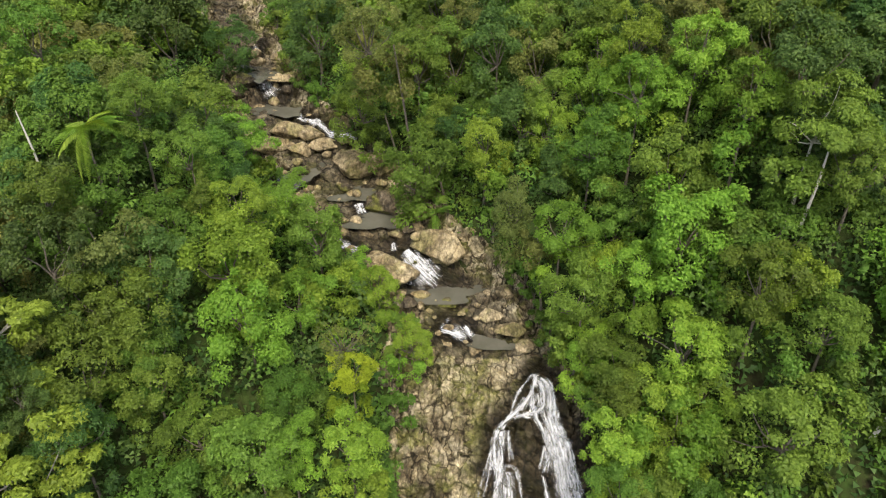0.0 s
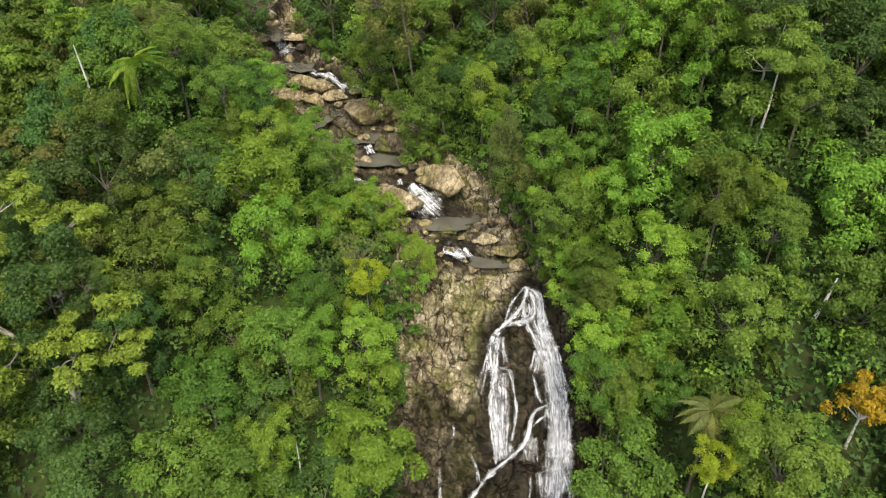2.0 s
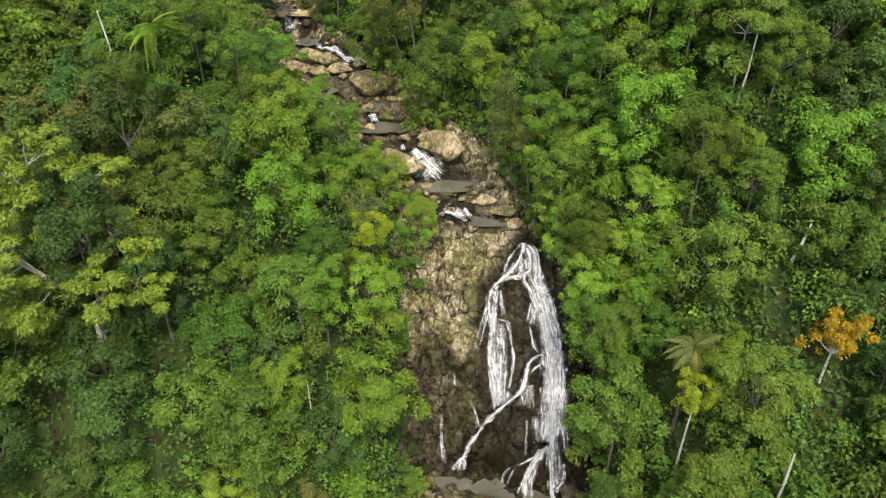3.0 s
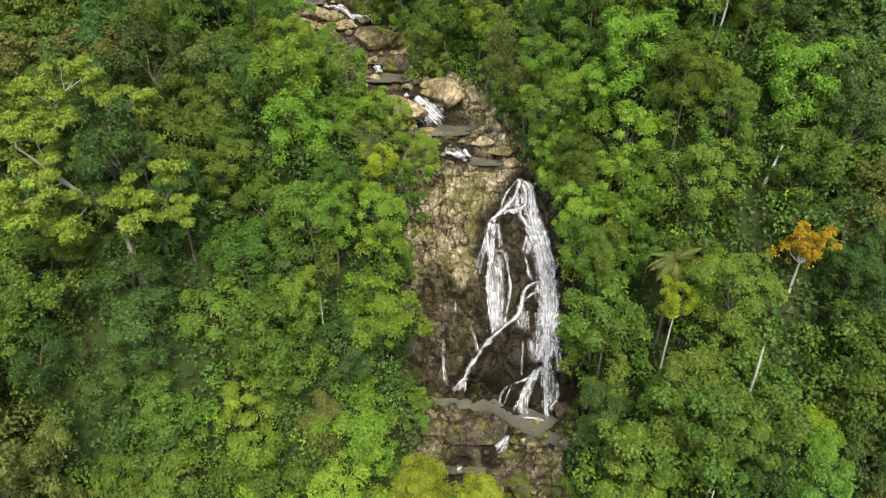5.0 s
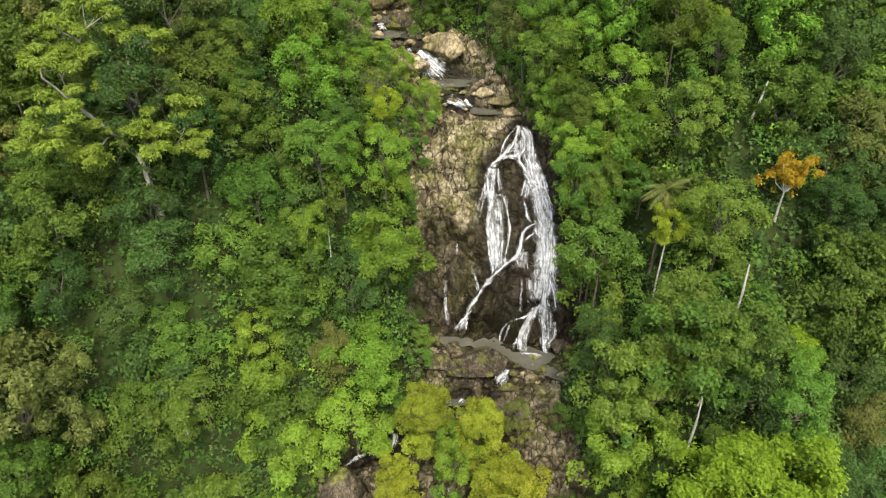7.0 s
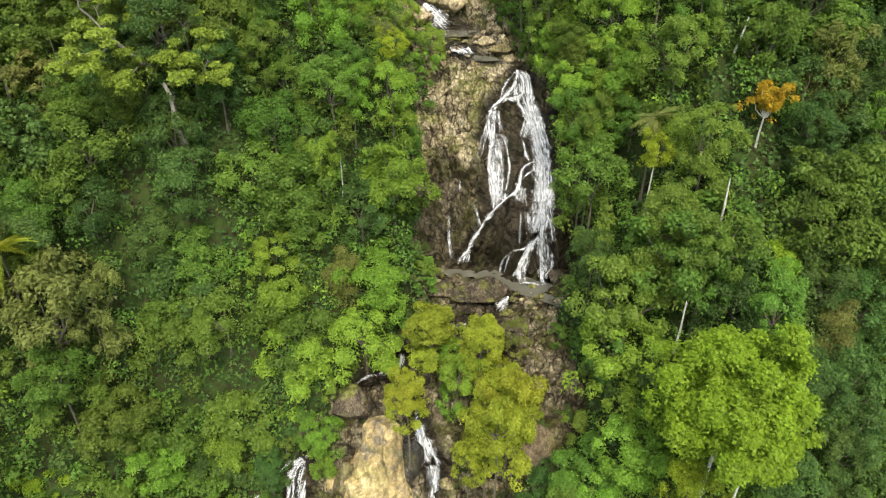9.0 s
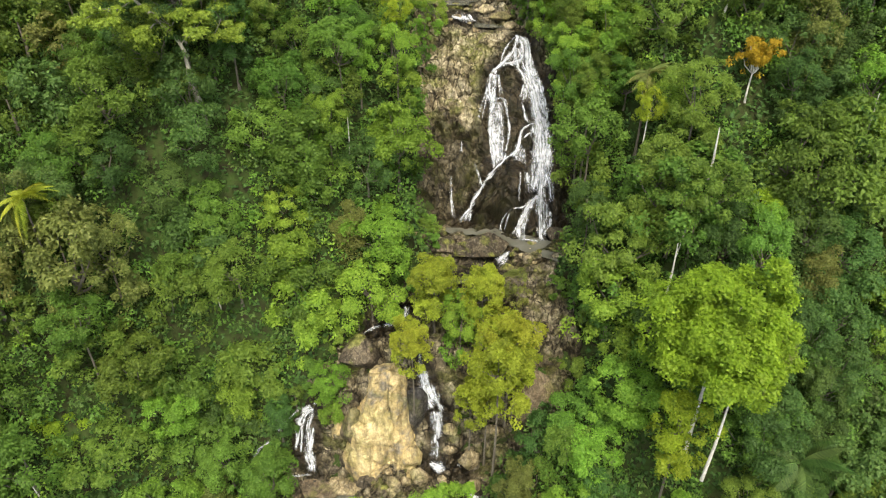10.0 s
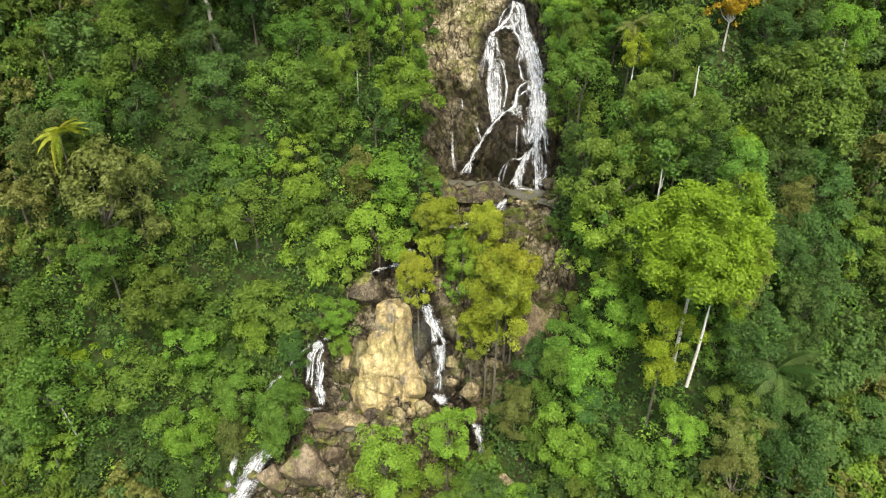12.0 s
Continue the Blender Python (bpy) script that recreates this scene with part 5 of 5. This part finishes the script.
plant('G', 18.5, 13.8, 27.6, 4.8)
plant('O', -35.2, 13.6, 20.9, 5.3)
plant('G', 14.2, 12.9, 23.2, 4.0)
plant('G', -28.4, 12.6, 6.4, 4.4)
plant('D', 33.9, 12.4, 23.0, 3.6)
plant('H', 27.2, 15.0, 24.8, 2.4)
plant('G', 19.6, 11.6, 29.1, 3.0)
plant('Y', 4.6, 9.6, 15.4, 2.6)
plant('L', 13.6, 11.5, 19.4, 3.9)
plant('G', -25.4, 11.2, 1.3, 4.4)
plant('G', -30.6, 11.2, 10.5, 4.2)
plant('L', -12.6, 11.0, 8.2, 2.2)
plant('Y', -4.4, 9.6, 14.9, 1.7)
plant('G', -34.1, 10.3, 16.9, 2.9)
plant('Y', 3.3, 6.8, 14.6, 2.9)
plant('D', 33.4, 8.7, 17.1, 4.1)
plant('G', -41.3, 7.6, 11.2, 3.7)
plant('G', -33.1, 6.6, 3.3, 4.3)
plant('G', -18.4, 6.1, 0.4, 3.0)
plant('G', -29.9, 5.9, -3.4, 3.9)
plant('L', 14.6, 5.2, 13.2, 3.7)
plant('D', 36.8, 4.5, 10.1, 4.3)
plant('O', 6.4, 3.4, 3.0, 2.5)
plant('G', -39.2, 3.3, 6.3, 4.3)
plant('L', -1.5, 2.3, 0.0, 2.9)
plant('D', -34.1, 2.0, -3.4, 5.1)
plant('L', -7.7, 1.1, -1.9, 3.7)
plant('H', 17.0, -0.6, 15.6, 2.5)
plant('L', 9.6, -0.9, 2.7, 3.3)
plant('D', 24.6, -1.4, 12.7, 3.2)
plant('L', 18.4, -3.8, 6.8, 2.5)
plant('D', 34.7, -4.2, 6.0, 3.5)
plant('G', 14.0, -4.5, 2.9, 3.2)
plant('D', 25.8, -9.0, 8.3, 3.1)
plant("Y", 5.2, 9.4, 13.4, 1.8)
plant("Y", 2.6, 8.2, 11.2, 1.7)
plant("O", 5.0, 2.6, 1.8, 1.9)
plant('Y', -2.4, 17.0, 16.8, 2.0)
plant('Y', 2.0, 14.5, 17.4, 1.8)
plant('L', 0.2, 13.0, 14.2, 2.2)
plant('Y', -5.0, 13.0, 13.6, 1.5)
plant('Y', 3.8, 11.5, 14.5, 2.3)
plant('Y', 1.1, 8.5, 9.1, 1.7)
plant('O', 5.8, 15.5, 17.2, 1.3)
plant('L', -0.1, 15.5, 14.6, 1.6)
plant('L', 10.4, 37.2, 37.2, 1.9)
plant('G', 11.6, 33.0, 36.4, 2.3)
plant('L', 11.3, 30.5, 34.6, 2.4)
plant('L', 13.6, 32.0, 36.6, 2.7)
plant('G', 11.3, 28.0, 32.6, 2.3)
plant('L', 14.8, 29.5, 34.6, 2.6)
plant('G', 13.3, 28.0, 32.9, 2.2)
plant('L', 16.2, 32.0, 36.8, 2.5)
plant('G', 16.5, 27.0, 32.6, 2.4)
plant('H', -38.0, 7.4, 5.6, 2.3)
plant("A", 25.9, 21.8, 36.9, 2.5, True, 0.12)
plant("S", 19.2, 1.6, 22.6, 5.4, True, 0.2)
spreading_tree((-23.0, 25.0, 33.0), [
    ([(0.0, 0.0, -9.0), (-1.6, -0.8, 0.5), (-1.5, -0.5, 3.7), (-4.3, -0.6, 7.2), (-6.8, -1.4, 10.9)], 0.26),
    ([(0.0, 0.0, -9.0), (-1.4, -1.0, 0.1), (-1.9, 1.1, 3.4), (-2.3, 3.0, 7.1), (-2.9, 4.5, 10.6)], 0.24),
    ([(-2.3, 2.9, 6.9), (-4.3, 3.2, 9.6), (-5.4, 2.6, 12.2)], 0.14),
    ([(-3.7, -0.6, 6.6), (-5.8, -0.1, 8.5), (-6.3, 0.1, 10.7)], 0.12),
    ([(-1.9, 1.5, 4.2), (-0.1, 2.0, 5.7), (1.7, 2.1, 6.6)], 0.14),
], [(-4.6, 5.0, 14.2), (-6.5, 2.5, 13.5), (-2.9, 5.1, 12.2), (-1.5, 6.4, 10.9), (-6.9, -0.9, 12.2), (-5.3, 1.2, 11.7), (-3.2, 1.3, 9.4), (-1.4, 4.3, 8.6), (1.5, 2.4, 7.2), (0.3, -0.1, 5.9), (-5.5, -2.6, 9.5), (-6.7, -4.5, 7.7), (-1.9, -0.7, 6.8), (2.2, 1.4, 5.0), (-4.1, -3.8, 6.1)], 1.05, "M", "tall spreading light-green tree with long pale limbs")
palm(-23.2, 42.2, 50.8, 3.0, "L", "tall yellow-green palm above the trees", 18)
palm(17.1, 22.9, 34.7, 2.6, "O", "olive-green palm with drooping fronds among the trees", 13)
palm(26.6, -2.2, 12.4, 4.2, "D", "palm with long hanging fronds among the trees", 14)
palm(-0.6, 50.6, 39.4, 2.0, "G", "small tree fern on the stream's bank", 12)
palm(-36.9, 13.6, 27.6, 3.2, "Y", "yellow-green palm with hanging fronds", 14)
bare_trunk(18.7, -3.0, 11.4, 0.5, 0.6, 8.2, 0.19)
bare_trunk(24.3, 27.2, 38.6, 0.7, 0.2, 3.4, 0.17)
bare_trunk(21.3, 15.0, 27.7, -0.1, 0.0, 5.5, 0.15)
bare_trunk(17.4, 8.8, 20.5, -0.0, 0.0, 5.5, 0.13)
bare_trunk(-10.7, 24.6, 24.4, 0.2, 0.0, 5.5, 0.10)
bare_trunk(-23.8, 17.2, 10.8, -0.2, 0.0, 5.7, 0.12)
bare_trunk(18.3, 10.8, 23.1, 0.4, 0.0, 5.7, 0.10)
bare_trunk(-37.6, 1.8, -0.5, -0.5, 0.0, 5.7, 0.13)
bare_trunk(36.7, 19.7, 28.5, -0.2, 0.0, 5.7, 0.11)
bare_trunk(22.1, 37.0, 46.6, 0.2, 0.0, 5.7, 0.14)
bare_trunk(-26.4, 41.4, 46.8, -0.3, 0.0, 5.7, 0.12)

# low shrubs that fringe the open rock
rng = np.random.default_rng(3)
for y in np.arange(-2, 80, 1.9):
    for side in (-1, 1):
        py = y + rng.uniform(-0.8, 0.8)
        w = float(along(BED_L if side < 0 else BED_R, py)) + rng.uniform(0.4, 1.6)
        w += 1.6 if side > 0 and 22 < py < 36 else 0.0
        px = float(along(BED_X, py)) + side * w
        if rng.random() < (0.35 if side < 0 and 52 < py < 64 else 0.9):
            plant("T", px, py, float(bed_height(px, py)) + rng.uniform(0.3, 1.0), rng.uniform(0.9, 1.7))


# ---- the forest between them ----
rng = np.random.default_rng(11)
standing = [(o.matrix_world.translation.x, o.matrix_world.translation.y) for o in scene.objects if o.name.startswith("tree")]
taken = np.array(standing)
near_trees, far_trees = [], []
# small openings in front of trunks that stand free
CLEAR = [(12.5, 27.0, 2.4), (12.3, 22.5, 2.4), (18.5, -3.5, 2.8), (25.0, 19.0, 3.6), (22.5, 15.5, 2.4), (16.8, 17.5, 2.2), (23.6, 25.0, 2.4), (-9.5, 26.5, 2.2), (-26.0, 21.0, 3.5), (-29.5, 22.5, 3.0), (-16.5, 58.5, 3.6), (-20.5, 61.0, 4.2), (-23.0, 58.0, 3.6), (-14.5, 54.5, 3.0)]
for y in np.arange(-20, 104, 3.4):
    for x in np.arange(-66, 66, 3.4):
        px, py = x + rng.uniform(-1.5, 1.5), y + rng.uniform(-1.5, 1.5)
        away = float(bank(px, py))
        lot, rr, zz, pick = rng.random(), rng.uniform(2.1, 3.3), rng.uniform(-3.0, -1.0), rng.random()
        if away < 1.5:
            continue
        gap = np.hypot(taken[:, 0] - px, taken[:, 1] - py).min()
        if gap < 2.1 or any(math.hypot(px - a, py - b) < c for a, b, c in CLEAR):
            continue
        z = float(roof_height(px, py)) + zz
        if away < 6:
            z = min(z, float(bed_height(px, py)) + 1.2 + 0.8 * away)
            rr = min(rr, 1.2 + 0.3 * away)
        if gap < 3.4:
            z -= 1.5
        kind = "G" if pick < 0.42 else "L" if pick < 0.62 else "D" if pick < 0.86 else "O" if pick < 0.95 else "V"
        if px > 24 and pick < 0.5:
            kind = "D" if pick < 0.34 else "G"
        if kind == "L" and px < -14 and 18 < py < 45:
            kind = "G"
        if 8 < px < 23 and 22 < py < 44:
            kind = "L" if pick < 0.45 else "G"
        inside = -9 < py < 72 and abs(px) < 45
        (near_trees if inside else far_trees).append((kind, px, py, z, rr))
# the valley's lower end, behind and below
for y in np.arange(-76, -20, 4.6):
    for x in np.arange(-66, 66, 4.6):
        px, py = x + rng.uniform(-2, 2), y + rng.uniform(-2, 2)
        if float(bank(px, py)) > 1.5:
            far_trees.append(("GLDG"[rng.integers(4)], px, py, float(ground_height(px, py)) + rng.uniform(3, 8), rng.uniform(2.8, 4.0)))
near_trees.sort(key=lambda t: abs(t[1]) + 0.4 * abs(t[2] - 20))
for row in near_trees[:190]:
    plant(*row)

# trees past those: one mass of woods
LIGHT = {m: [(None, None, *crown_data(m, 70 + k, 2600, 0.112)[:2]) for k in range(3)] for m in "GLDO"}
ROUGH = {m: [(None, None, *crown_data(m, 50 + k, 420, 0.3)[:2]) for k in range(3)] for m in "GLDO"}
pieces = {m: [] for m in "GLDO"}
for i, (kind, x, y, z, r) in enumerate(near_trees[190:] + far_trees):
    kind = "O" if kind == "V" else kind
    _, _, v, f = (LIGHT if i < len(near_trees) - 190 else ROUGH)[kind][i % 3]
    a = rng.uniform(-1.0, 1.0)
    fv = v * r * np.where(v[:, 2:] < 0, np.array([1.0, 1.0, 1.3]), 1.0)
    fv = np.column_stack([fv[:, 0] * math.cos(a) - fv[:, 1] * math.sin(a) + x, fv[:, 0] * math.sin(a) + fv[:, 1] * math.cos(a) + y, fv[:, 2] + z])
    pieces[kind].append((fv, f))
woods = tagged(new("woods"), "mixed green rainforest covering the valley's sides", "forest", kind="stuff")
for m, ps in pieces.items():
    part("foliage", joined("foliage", ps, False), LEAF[m], woods)
stems = []
for kind, x, y, z, r in near_trees[190:] + far_trees:
    g = float(ground_height(x, y)) - 0.4
    stems.append(tube([(x, y, g), (x + 0.15, y, (g + z) / 2), (x, y + 0.1, z)], [0.22, 0.17, 0.06], 5))
part("stems", joined("stems", stems), bark, woods)

# ---- undergrowth on the forest floor: saplings, ferns and creepers in clumps ----
thicket = tagged(new("undergrowth"), "dense green undergrowth of saplings and creepers", "undergrowth", kind="stuff")
for leaf, seed, count in (("D", 1, 2200), ("G", 2, 2200), ("L", 3, 250)):
    r = np.random.default_rng(seed)
    cx, cy = r.uniform(-58, 56, count * 2), r.uniform(-14, 96, count * 2)
    keep = bank(cx, cy) > 0.9
    cx, cy = cx[keep][:count], cy[keep][:count]
    cz = ground_height(cx, cy) + np.minimum(r.uniform(0.2, 3.6, len(cx)), 0.5 + 0.9 * bank(cx, cy))
    size = r.uniform(0.8, 1.7, len(cx))
    pick = r.integers(0, len(cx), len(cx) * 60)
    d = unit(r.normal(0, 0.8, (len(pick), 3)) + np.array([0, -0.25, 0.6]))
    pos = np.column_stack([cx, cy, cz])[pick] + d * size[pick, None] * r.uniform(0.6, 1.05, len(pick))[:, None]
    nrm = unit(0.5 * d + np.array([0, 0, 0.7]) + r.normal(0, 0.4, (len(pick), 3)))
    v, f = leaves(pos, nrm, 0.32, 0.14, r)
    part("foliage", mesh_of("foliage", v, f), LEAF[leaf], thicket)
r = np.random.default_rng(9)
lx, ly = r.uniform(-50, 50, 90000), r.uniform(-12, 80, 90000)
keep = bank(lx, ly) > 0.8
lx, ly = lx[keep], ly[keep]
v, f = leaves(np.column_stack([lx, ly, ground_height(lx, ly) + r.uniform(0.25, 1.1, len(lx))]), unit(np.array([0, -0.5, 1.0]) + r.normal(0, 0.4, (len(lx), 3))), 0.42, 0.19, r)
part("foliage", mesh_of("foliage", v, f), LEAF["D"], thicket)
